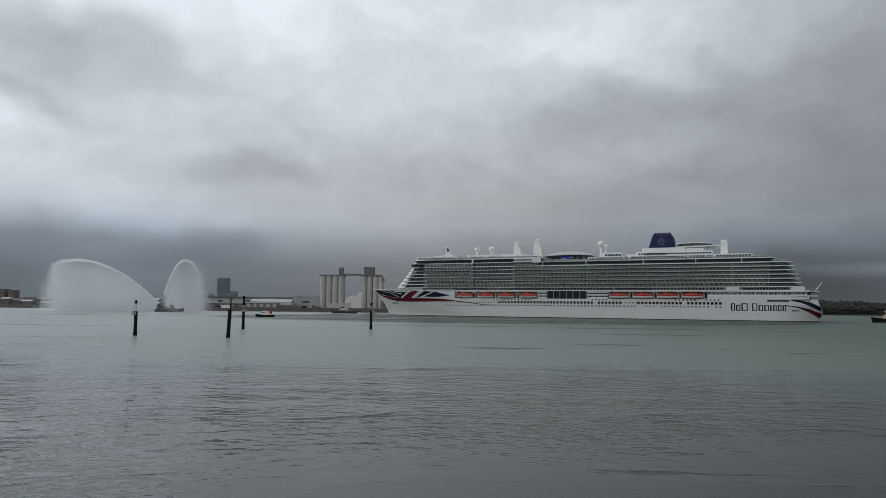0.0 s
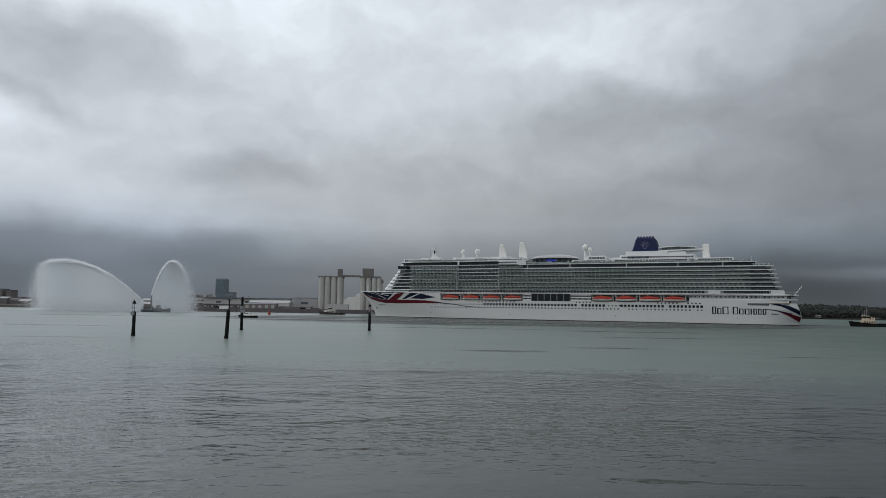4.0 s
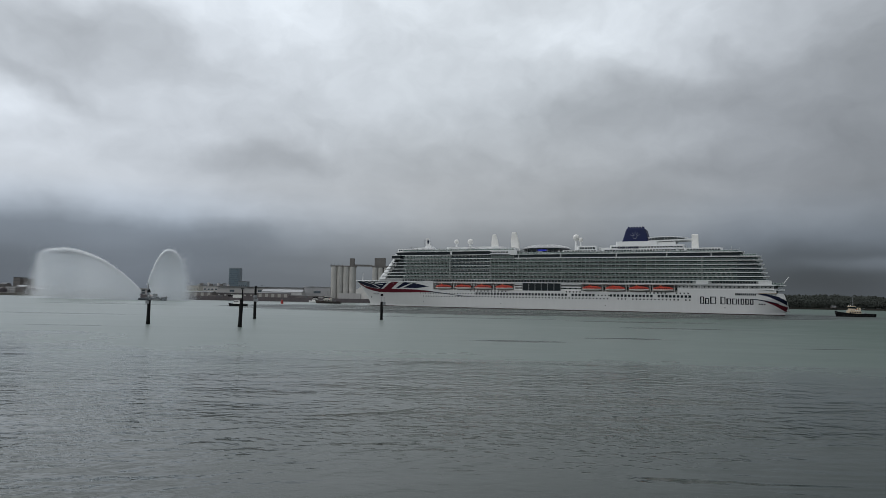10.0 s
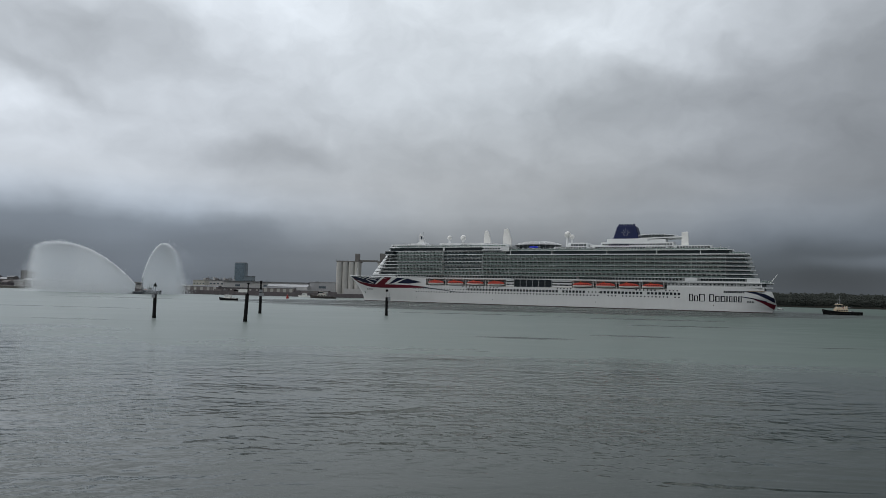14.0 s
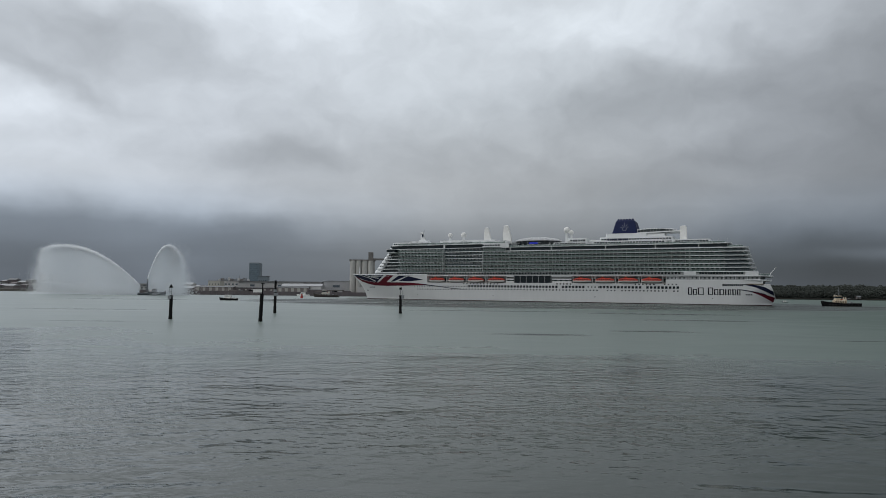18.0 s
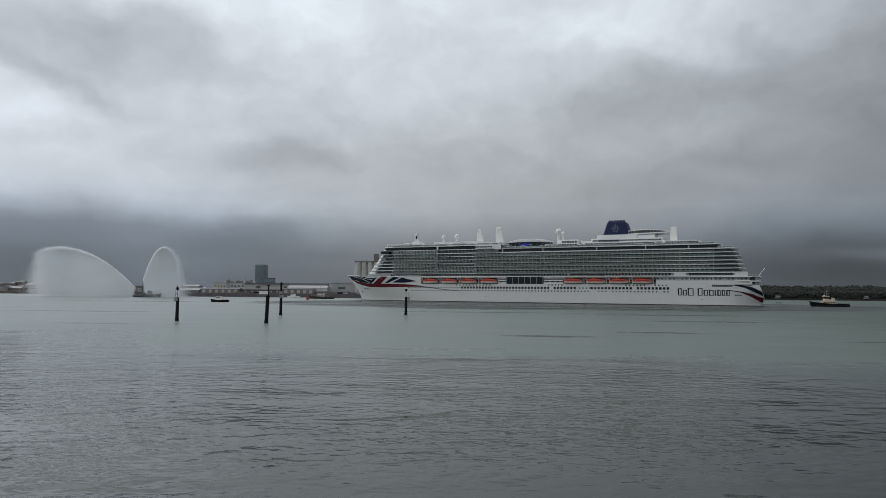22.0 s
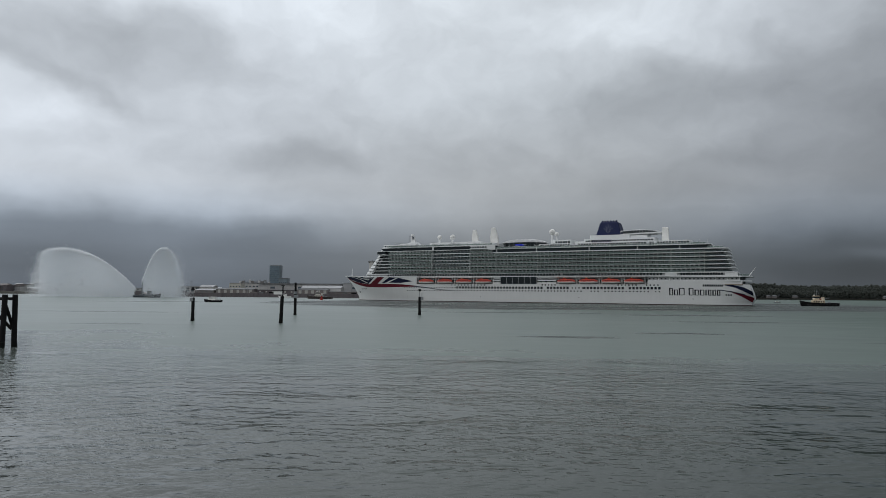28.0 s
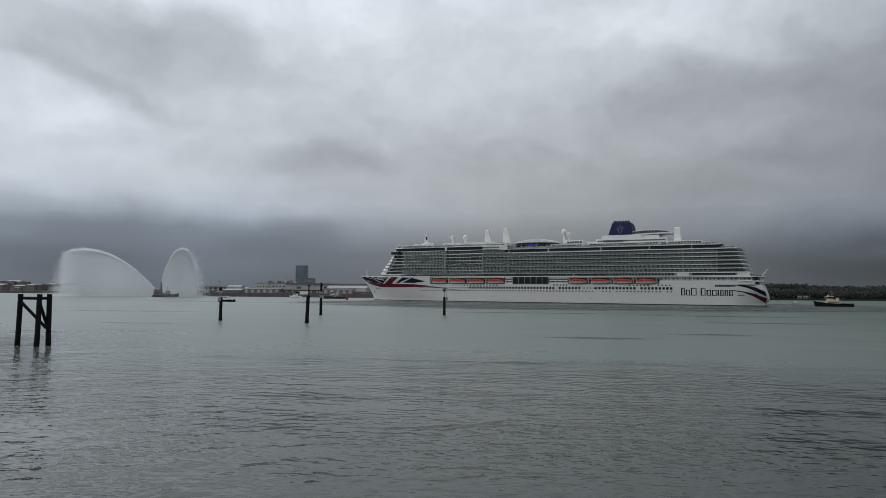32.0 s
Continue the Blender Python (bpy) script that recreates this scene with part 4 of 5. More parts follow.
    side_prism(bm, [(91, 47.6), (72, 47.6), (72, 49.9), (91, 49.9)], -8.5, 8.5)
    part("court_wall", bm, M_SLAB, sports)
    bm = B()
    prev = None
    for i in range(13):
        s = i / 12
        x = 91 - 27 * s
        z = 51.6 + 2.0 * math.sin(math.pi * (0.25 + 0.6 * s))
        rod(bm, (x, 8.4, 50.6), (x, 8.4, z), 0.1, n=5)
        rod(bm, (x, -8.4, 50.6), (x, -8.4, z), 0.1, n=5)
        rod(bm, (x, -8.4, z), (x, 8.4, z), 0.2, n=5)
        if prev:
            rod(bm, (prev[0], 8.4, prev[1]), (x, 8.4, z), 0.2, n=5)
            rod(bm, (prev[0], -8.4, prev[1]), (x, -8.4, z), 0.2, n=5)
        prev = (x, z)
    part("court_frame", bm, M_SLAB, sports, "white arched frame of the sports court")
    bm = B()
    side_prism(bm, [(89.5, 51.3), (66, 51.9), (66, 52.4), (74, 53.2), (82, 53.2), (89.5, 52.7)], -8.2, 8.2)
    part("court_screen", bm, M_CABIN, sports, "dark netted court screens")

    # lifeboats
    def tender():
        bm = B()
        n = 12
        rings = []
        for i in range(n + 1):
            s = i / n
            x = -6.9 + 13.8 * s
            w = 1.95 * (1 - abs(2 * s - 1) ** 3.2 * 0.75)
            keel = -0.9 + 0.7 * abs(2 * s - 1) ** 4
            rings.append([(x, -w, 0.35), (x, -w * 0.85, keel * 0.6), (x, 0, keel), (x, w * 0.85, keel * 0.6), (x, w, 0.35)])
        loft(bm, rings, True, True)
        lower = mesh_of("boat_hull", bm, M_BOATW)
        bm = B()
        rings = []
        for i in range(n + 1):
            s = i / n
            x = -6.7 + 13.4 * s
            w = 1.9 * (1 - abs(2 * s - 1) ** 3.2 * 0.75)
            top = 2.5 - 1.1 * abs(2 * s - 1) ** 3
            rings.append([(x, -w, 0.36), (x, -w * 0.95, top * 0.75), (x, -w * 0.5, top), (x, w * 0.5, top), (x, w * 0.95, top * 0.75), (x, w, 0.36)])
        loft(bm, rings, True, True)
        cover = mesh_of("canopy", bm, M_ORANGE)
        bm = B()
        box(bm, 0.6, 2.4, -0.9, 0.9, 2.4, 3.05)
        cabin = mesh_of("helm_cabin", bm, M_ORANGE)
        bm = B()
        box(bm, -7.0, 7.0, 1.9, 2.05, 0.25, 0.5)
        fender = mesh_of("rubbing_strake", bm, M_BOATW)
        glass = pane(0.8, 0.35)
        bm = B()
        box(bm, -0.3, 0.3, -3.5, 1.3, 3.7, 4.5)
        box(bm, -0.3, 0.3, -3.5, -2.9, -1.6, 4.5)
        box(bm, -0.12, 0.12, 0.2, 0.4, 2.0, 3.7)
        davit = mesh_of("davit", bm, M_SLAB)
        bm = B()
        ball(bm, (1.5, 0.6, 3.3), 0.22, 1)
        lamp = mesh_of("deck_lamp", bm, M_WARM)
        return lower, cover, cabin, fender, glass, davit, lamp
    lower, cover, cabin, fender, glass, davit, lamp = tender()
    for x in (249, 231.7, 214.6, 197.2, 129.4, 112.6, 96, 79.6):
        m = pose(x, HALF - 0.4, 14.6)
        boat = share("lifeboat", lower, ship, m)
        boat["label"] = "orange and white lifeboat hanging in its davits"
        for name, me in (("canopy", cover), ("helm_cabin", cabin), ("rubbing_strake", fender), ("deck_lamp", lamp)):
            share(name, me, boat, Matrix())
        for x in np.arange(-4.1, 5, 1.5):
            share("boat_window", glass, boat, pose(x, 1.84, 1.2))
        share("davit", davit, boat, pose(-7.3, 0, 0))
        share("davit", davit, boat, pose(7.3, 0, 0))
    # rounded after deck and stern details
    bm = B()
    prism(bm, deck_outline(2.2, 20, 24, 1.0, z=14, aft_round=6), 18.3, 19.0)
    part("after_deck", bm, M_SLAB, ship, "rounded white after deck")
    # wall under the after deck, its shade put in by the dark cabin tone
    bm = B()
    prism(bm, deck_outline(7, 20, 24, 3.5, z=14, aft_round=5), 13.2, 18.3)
    part("after_wall", bm, M_CABIN, ship, "wall under the after deck, shade put into its dark colour")
    bm = B()
    prism(bm, deck_outline(3.0, 18, 22, 0.5, z=14, aft_round=7), 15.2, 16.3)
    part("stern_band", bm, M_SLAB, ship, "rounded white band round the stern")
    return ship


SHIP = cruise_ship()


# ---- water and land ----
def water_sheet():
    bm = B()
    r = 4900
    xs = [-r, -1200, -400, -100, 100, 400, 1200, r]
    ys = [-r, -1000, -100, 40, 150, 400, 900, 1800, r]
    vs = [[bm.verts.new((x, y, 0)) for x in xs] for y in ys]
    for a, b in zip(vs, vs[1:]):
        for i in range(len(xs) - 1):
            bm.faces.new((a[i], a[i + 1], b[i + 1], b[i]))
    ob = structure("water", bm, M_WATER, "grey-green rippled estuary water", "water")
    ob.location.z = TIDE
    return ob


WATER = water_sheet()
QUAY = 790.0


def land():
    bm = B()
    outline = [(-2600, 1150), (-900, 1060), (-560, 960), (-460, QUAY), (250, QUAY), (260, 1000), (330, 1900), (-2600, 1900)]
    prism(bm, outline, -3, 2.6)
    structure("quay_ground", bm, M_LAND, "dockside ground behind a dark quay wall", "quay")
    # quay face with fender piles
    bm = B()
    box(bm, -460, 250, QUAY - 1.0, QUAY - 0.02, -3, 3.6)
    structure("quay_wall", bm, M_QUAY, "dark stained quay wall", "quay wall")
    bm = B()
    for x in np.arange(-458, 60, 6.5):
        box(bm, x, x + 0.5, QUAY - 1.4, QUAY - 1.0, -2, 3.2)
    tagged(structure("quay_fenders", bm, M_QUAY, "row of dark fender piles on the quay", "fender"), kind="stuff")
    # wooded shore
    bm = B()
    rnd = random.Random(9)
    edge = [(x, 1120 + 14 * math.sin(x * 0.013) + rnd.uniform(-4, 4)) for x in range(330, 1500, 30)]
    prism(bm, edge + [(1500, 1900), (330, 1900)], -3, 1.6)
    structure("wooded_shore", bm, M_SHORE, "low muddy shore below a wood", "shore")
    bm = B()
    prism(bm, [(-4800, 1850), (4800, 1850), (4800, 4500), (-4800, 4500)], -3, 3.0)
    structure("far_ground", bm, M_LAND, "flat far land behind the docks", "ground")


land()


def clump(verts, faces, c, r, rnd, squash=0.8):
    """A small uneven leaf clump added to vertex and face lists."""
    base = len(verts)
    pts = [(0, 0, 1), (0.9, 0, 0.35), (0.28, 0.86, 0.35), (-0.73, 0.53, 0.35), (-0.73, -0.53, 0.35), (0.28, -0.86, 0.35), (0.7, 0.5, -0.5), (-0.3, 0.8, -0.5), (-0.85, 0, -0.5), (-0.3, -0.8, -0.5), (0.7, -0.5, -0.5)]
    turn = rnd.uniform(0, 6.28)
    cs, sn = math.cos(turn), math.sin(turn)
    for x, y, z in pts:
        k = r * rnd.uniform(0.7, 1.3)
        verts.append((c[0] + (x * cs - y * sn) * k, c[1] + (x * sn + y * cs) * k, c[2] + z * k * squash))
    for f in ((0, 1, 2), (0, 2, 3), (0, 3, 4), (0, 4, 5), (0, 5, 1), (1, 6, 2), (2, 7, 3), (3, 8, 4), (4, 9, 5), (5, 10, 1), (6, 7, 2), (7, 8, 3), (8, 9, 4), (9, 10, 5), (10, 6, 1)):
        faces.append([base + i for i in f])


def wood():
    """The far wood: overlapping crowns of many small clumps with an uneven top."""
    rnd = random.Random(21)
    verts, faces = [], []
    for row, (y0, top) in enumerate(((1140, 17), (1158, 22), (1180, 26), (1205, 27.5))):
        x = 335.0
        while x < 1480:
            hgt = top * (0.86 + 0.22 * noise.noise((x * 0.012, row * 3.1, 0))) * rnd.uniform(0.92, 1.05)
            wide = rnd.uniform(4.5, 8.0)
            mid = 2.0 + (hgt - 2.0) * 0.45
            for _ in range(80 if row else 130):
                a, e = rnd.uniform(0, 6.28), math.asin(rnd.uniform(-0.2 if row else -0.9, 1.0))
                out, deep = math.cos(e) * wide, rnd.uniform(0.86, 1.02)
                clump(verts, faces, (x + out * deep * math.cos(a), y0 + out * deep * math.sin(a), mid + (hgt - mid) * math.sin(e) * deep), rnd.uniform(0.9, 1.7), rnd)
            x += rnd.uniform(4.5, 8.0)
    me = bpy.data.meshes.new("wood")
    me.from_pydata(verts, [], faces)
    me.polygons.foreach_set("use_smooth", [True] * len(me.polygons))
    me.materials.append(M_TREE)
    tagged(new("woodland", me), "dark green wood along the far shore", "woodland", kind="stuff")
    # bare trunks at the wood's edge
    bm = B()
    for x in np.arange(340, 1400, 7.0):
        px = x + rnd.uniform(-3, 3)
        rod(bm, (px, 1136, 1), (px + rnd.uniform(-1, 1), 1138, 9), 0.35, 0.15, 5)
    me = mesh_of("trunks", bm, M_PILE)
    tagged(new("woodland_trunks", me), "dark trunks along the wood's edge", "tree trunks", kind="stuff")


wood()


def building(name, x0, x1, y0, y1, z1, wall, roof, label, category="building", rows=1, pitch=6.0, wide=3.0, tall=2.0, z0=2.6, ridge=0.0, glass=None, sill=2.0, over=0.5):
    """A building with its own walls, roof and windows on the front face."""
    ob = thing(name, pose((x0 + x1) / 2, (y0 + y1) / 2, z0), label, category)
    w, d, h = (x1 - x0) / 2, (y1 - y0) / 2, z1 - z0
    bm = B()
    box(bm, -w, w, -d, d, 0, h)
    part("wall", bm, wall, ob)
    bm = B()
    if ridge:
        a = [(-w - over, -d - over, h), (w + over, -d - over, h), (w + over, d + over, h), (-w - over, d + over, h)]
        v = [bm.verts.new(p) for p in a] + [bm.verts.new((-w - over, 0, h + ridge)), bm.verts.new((w + over, 0, h + ridge))]
        for f in ((0, 1, 5, 4), (2, 3, 4, 5), (0, 4, 3), (1, 2, 5), (3, 2, 1, 0)):
            bm.faces.new([v[i] for i in f])
    else:
        box(bm, -w - over, w + over, -d - over, d + over, h, h + 0.6)
    part("roof", bm, roof, ob)
    if rows:
        bm = B()
        box(bm, -wide / 2, wide / 2, -0.1, 0.1, 0, tall)
        me = mesh_of("window", bm, glass or M_PANE)
        step = (h - sill) / rows
        count = int(2 * w / pitch)
        for r in range(rows):
            for i in range(count):
                share("window", me, ob, pose(-w + (i + 0.5) * 2 * w / count, -d - 0.06, sill + r * step))
    return ob


def docks():
    # grain silos: two blocks of tall concrete cylinders with head houses, joined by a conveyor bridge
    silo = thing("grain_silo", pose(-137.5, 824, 2.6), "tall pale concrete grain silo with head house", "silo", "grain silos")

    def cylinders(parent, xs, r, h, y=0.0):
        for x in xs:
            bm = B()
            rod(bm, (x, y, 0), (x, y, h), r, n=20)
            part("silo_cylinder", bm, M_CONC, parent, smooth=False)
    cylinders(silo, (-11.4, -3.9, 3.7, 11.2), 3.75, 40.6)
    cylinders(silo, (-11.4, -3.9, 3.7, 11.2), 3.75, 40.4, 8)
    bm = B()
    box(bm, -15.8, 15.8, -3.2, 11, 40.6, 42.0)
    part("gallery", bm, M_CONCD, silo, "dark conveyor gallery on the silo tops")
    bm = B()
    box(bm, 8.3, 13.7, -3, 3, 41.5, 51.2)
    part("elevator_tower", bm, M_CONCD, silo, "square elevator tower")
    bm = B()
    for x in (-15.2, -11, -6, -1):
        rod(bm, (x, -2, 42), (x, -2, 43.4), 0.5, n=6)
    part("vent", bm, M_STEEL, silo)
    bm = B()
    box(bm, -3, 24, -12, -5, 0, 7.5)
    part("intake_shed", bm, M_SHED, silo)

    silo2 = thing("grain_silo", pose(-89, 824, 2.6), "pale concrete grain silo with a broad head house", "silo", "grain silos")
    cylinders(silo2, (-8.6, -1.6, 5.4, 12.0), 3.4, 40.2)
    cylinders(silo2, (-8.6, -1.6, 5.4, 12.0), 3.4, 40.0, 7.5)
    bm = B()
    box(bm, -12.2, 13, -3.0, 10.5, 40.2, 42.6)
    part("gallery", bm, M_CONCD, silo2, "dark conveyor gallery on the silo tops")
    bm = B()
    box(bm, -9.2, 3.8, -3.2, 6, 42.4, 52.2)
    part("head_house", bm, M_CONCD, silo2, "broad concrete head house")
    bm = B()
    side_prism(bm, [(13, 40.4), (16.5, 37.0), (16.5, 35.5), (13, 35.5)], -3, 8)
    part("end_shed", bm, M_CONCD, silo2)
    bridge = thing("conveyor_bridge", pose(0, 0, 0), "long enclosed conveyor bridge between the silos", "conveyor")
    bm = B()
    box(bm, -124, -101.2, 822, 826, 44.0, 46.2)
    part("gallery", bm, M_CONCD, bridge)
    for x in (-120, -112, -104):
        bm = B()
        box(bm, x, x + 0.5, 821.8, 822, 43.8, 46.4)
        part("frame", bm, M_STEEL, bridge)

    # blue-grey tower block
    tower = thing("tower_block", pose(-366.5, 1112, 2.6), "blue-grey city tower block with banded glazing", "tower")
    bm = B()
    prism(bm, [(-10.4, -8), (-9.6, -9.4), (-8, -10), (6.4, -10), (8, -9.4), (8.8, -8), (8.8, 3), (-10.4, 3)], 0, 47.3)
    part("core", bm, M_TOWER, tower)
    bm = B()
    box(bm, -1.05, 1.05, -0.1, 0.1, 0, 2.9)
    me = mesh_of("window", bm, M_TOWERGLASS)
    for z in np.arange(4, 46, 3.3):
        for x in np.arange(-7.6, 6.4, 2.2):
            share("window", me, tower, pose(x, -10.05, z))
    bm = B()
    box(bm, -9, 7.5, -8, 2, 47.3, 48.4)
    part("roof_plant", bm, M_STEEL, tower)
    building("office_block", -354, -340, 1085, 1100, 27.5, M_TOWER, M_ROOFD, "low dark rooftop block beside the tower", rows=3, pitch=3.0, wide=1.8, tall=1.6)

    # long dark-roofed terminal shed and the pale ones
    building("terminal_shed", -300, -191, 840, 880, 15.9, M_SHED, M_ROOFD, "long pale terminal shed with a thin dark roof edge", rows=1, pitch=30, wide=6, tall=2.6, sill=7, over=2.0)
    building("terminal_shed", -189, -156, 838, 880, 17.3, M_ROOFL, M_ROOFL, "pale grey terminal shed with a white roof beside the silos", rows=1, pitch=33, wide=9, tall=2.8, sill=6.9, over=0.8)
    building("transit_shed", -239, -200, 804, 814, 8.6, M_BRICK, M_ROOFD, "low brown transit shed with tall pale doors", rows=1, pitch=7.6, wide=3.6, tall=4.2, sill=1.0, glass=M_PALE, ridge=1.2)
    building("grain_store", -237, -187, 816, 836, 10.6, M_SHED, M_ROOFL, "pale store with a low white roof", rows=0, ridge=3.0)
    building("quay_shed", -198, -158, 803, 818, 6.2, M_BRICK, M_ROOFL, "low brown quay shed", rows=1, pitch=12, wide=4, tall=2.0, sill=0.8, glass=M_ROOFD)
    building("quay_shed", -291, -243, 808, 822, 7.6, M_QUAY, M_ROOFD, "low dark quay shed with a flat roof", rows=1, pitch=8, wide=2.2, tall=1.6, sill=2.0, glass=M_PALE)
    building("transit_shed", -342, -294, 804, 818, 8.3, M_BRICK, M_ROOFD, "low brown transit shed with a row of white doors", rows=1, pitch=7.4, wide=3.2, tall=4.2, sill=1.1, glass=M_PALE, ridge=1.3)
    building("quay_shed", -369, -345, 804, 824, 6.8, M_BRICK, M_ROOFL, "low quay shed with a pale sloping roof", rows=1, pitch=6, wide=2.4, tall=1.8, sill=1.2, glass=M_ROOFD, ridge=2.0)
    building("gable_house", -391, -372, 866, 880, 11.6, M_SHED, M_ROOFL, "small gabled house with a pale roof", rows=1, pitch=4, wide=1.6, tall=1.6, sill=4.0, ridge=2.4)
    building("plant_building", -352, -306, 900, 924, 17.0, M_SHED, M_ROOFD, "grey plant building carrying roof machinery", rows=2, pitch=5, wide=2.6, tall=1.8, sill=4.0)
    building("white_block", -351, -335, 868, 882, 16.6, M_CREAM, M_ROOFL, "small cream block behind the sheds", rows=2, pitch=4, wide=1.8, tall=1.4, sill=4.0)
    # roof machinery on the plant building
    for k, x in enumerate((-349.5, -345, -341, -336, -332, -327, -322.5, -318, -313.5, -309)):
        ob = thing("rooftop_unit", pose(x, 904, 17.6), "small grey plant unit on a flat roof", "roof plant", "plant on the roof")
        bm = B()
        box(bm, -(1.2, 1.9, 2.4)[k % 3], 1.6, -1.5, 1.5, 0, (2.2, 3.0, 1.7, 4.3, 2.6, 2.0, 3.4, 2.3, 3.9, 1.8)[k])
        part("casing", bm, (M_SHED, M_CONCD, M_STEEL)[k % 3], ob)
        bm = B()
        rod(bm, (0.8, 0, 2.0), (0.8, 0, (2.8, 5.6, 3.1, 2.6, 4.2, 3.4, 6.0, 2.7, 3.0, 4.6)[k] + 0.7), (0.3, 0.22, 0.5)[k % 3], n=6)
        part("flue", bm, M_STEEL, ob)
    building("dock_office", -455, -405, 812, 834, 8.5, M_SHED, M_ROOFD, "grey dock building with a dark roof", rows=2, pitch=5, wide=2.6, tall=1.2, sill=1.6)
    building("terminal_building", -470, -392, 870, 900, 11.5, M_SHED, M_ROOFL, "long pale terminal building with a white roof edge", rows=2, pitch=7, wide=4.4, tall=2.0, sill=2.5, over=2.0)
    building("warehouse", -75, 60, 812, 850, 12.0, M_BRICK, M_ROOFD, "brown brick warehouse behind the silos", rows=1, pitch=8, wide=3.2, tall=3.2, sill=4)
    building("warehouse", 70, 235, 812, 850, 13.0, M_SHED, M_ROOFD, "long grey warehouse on the quay", rows=1, pitch=10, wide=4.0, tall=3.0, sill=4)
    # rooftops of the town
    rnd = random.Random(33)
    walls = (M_CONCD, M_BRICK, M_QUAY, M_SHED, M_CONCD, M_BRICK)
    x = -1060.0
    i = 0
    while x < -395:
        w = rnd.uniform(9, 24)
        h = 2.6 + rnd.uniform(5, 12) * (1.0 if x < -700 else 0.62)
        y = 1120 + 70 * noise.noise((x * 0.02, 3.3, 0)) + rnd.uniform(0, 70)
        building("town_building", x, x + w, y, y + 18, h, walls[i % 6], (M_ROOFD, M_ROOFL, M_BRICK)[i % 3], "low town building on the skyline", rows=max(1, int(h / 5)), pitch=4, wide=1.6, tall=1.5, ridge=0 if i % 3 == 0 else rnd.uniform(1.5, 3.0))
        x += w * rnd.uniform(0.55, 1.15)
        i += 1
    # a denser quarter on rising ground at the western end
    x = -1080.0
    while x < -800:
        w = rnd.uniform(8, 20)
        h = 2.6 + rnd.uniform(11, 19)
        y = 1235 + rnd.uniform(0, 60)
        building("town_building", x, x + w, y, y + 16, h, walls[(i * 5) % 6], (M_ROOFD, M_BRICK, M_ROOFL, M_ROOFD)[i % 4], "tall town building on rising ground", rows=max(2, int(h / 4.5)), pitch=4, wide=1.6, tall=1.4, ridge=0 if i % 2 else rnd.uniform(1.5, 3.5))
        x += w * rnd.uniform(0.6, 1.0)
        i += 1
    for x, w, h in ((-800, 12, 30), (-783, 8, 28), (-310, 26, 16), (-270, 34, 18)):
        building("town_building", x - w / 2, x + w / 2, 1200, 1220, h, M_CONCD, M_ROOFD, "grey town block on the skyline", rows=4, pitch=4, wide=2.0, tall=1.5)
    # low white moored vessel hull and upperworks behind the silos
    ferry = thing("moored_ship", pose(-112, 905, 0), "white upperworks of a moored ship behind the silos", "ship")
    bm = B()
    side_prism(bm, [(-30, 2), (38, 2), (38, 15), (22, 15), (21, 20), (12, 20), (11, 25), (4, 26), (-2, 25), (-5, 20.5), (-14, 19.5), (-18, 16.5), (-30, 15)], -8, 8)
    part("superstructure", bm, M_WALLW, ferry)
    bm = B()
    rod(bm, (3, 0, 27), (3, 0, 37), 0.6, 0.3)
    part("mast", bm, M_WALLW, ferry)
    # containers, vans and low clutter along the quay edge
    cols = [M_SHED, M_QUAY, M_QUAY, M_BRICK, M_ROOFD, M_PILE]
    for i in range(20):
        x = (-452, -441, -430, -420, -409, -398, -388, -380, -373, -289, -281, -268, -256, -246, -196, -186, -177, -168, -162, -152)[i] + rnd.uniform(-2, 2)
        ob = thing("cargo_container", pose(x, 797 + rnd.uniform(-2, 5), 2.6, 0, 0, rnd.uniform(-8, 8)), "weathered cargo container standing on the quay", "container", "containers on the quay")
        L, hgt = rnd.choice((3.0, 6.1, 6.1, 9.0)), rnd.choice((1.4, 2.6, 2.6))
        bm = B()
        box(bm, -L / 2, L / 2, -1.2, 1.2, 0, hgt)
        part("shell", bm, cols[i % 6], ob)
        bm = B()
        for k in range(int(L)):
            box(bm, -L / 2 + k + 0.2, -L / 2 + k + 0.5, -1.28, -1.2, 0.1, hgt - 0.1)
        part("rib", bm, cols[i % 6], ob)
    # lamp masts on the quay
    for x in (-430, -372, -300, -232, -170, -60, 20):
        ob = thing("lamp_mast", pose(x, 800, 2.6), "thin grey dockside lamp mast", "lamp mast", "lamp masts on the quay")
        bm = B()
        rod(bm, (0, 0, 0), (0, 0, 15), 0.25, 0.14, 6)
        part("pole", bm, M_STEEL, ob)
        bm = B()
        box(bm, -1.6, 1.6, -0.25, 0.25, 14.8, 15.2)
        part("lamp_head", bm, M_STEEL, ob)
    # pale cottages under the wood
    for x, w, wall in ((455, 5, M_BRICK), (464, 6, M_BRICK), (497, 6, M_BRICK), (640, 6, M_BRICK)):
        building("cottage", x, x + w, 1127, 1133, 4.4, wall, M_ROOFD, "small cottage at the foot of the wood", "house", rows=1, pitch=3, wide=1.2, tall=1.2, sill=1.2, z0=1.6, ridge=1.6)


docks()


# ---- piles in the water ----
PILES = []


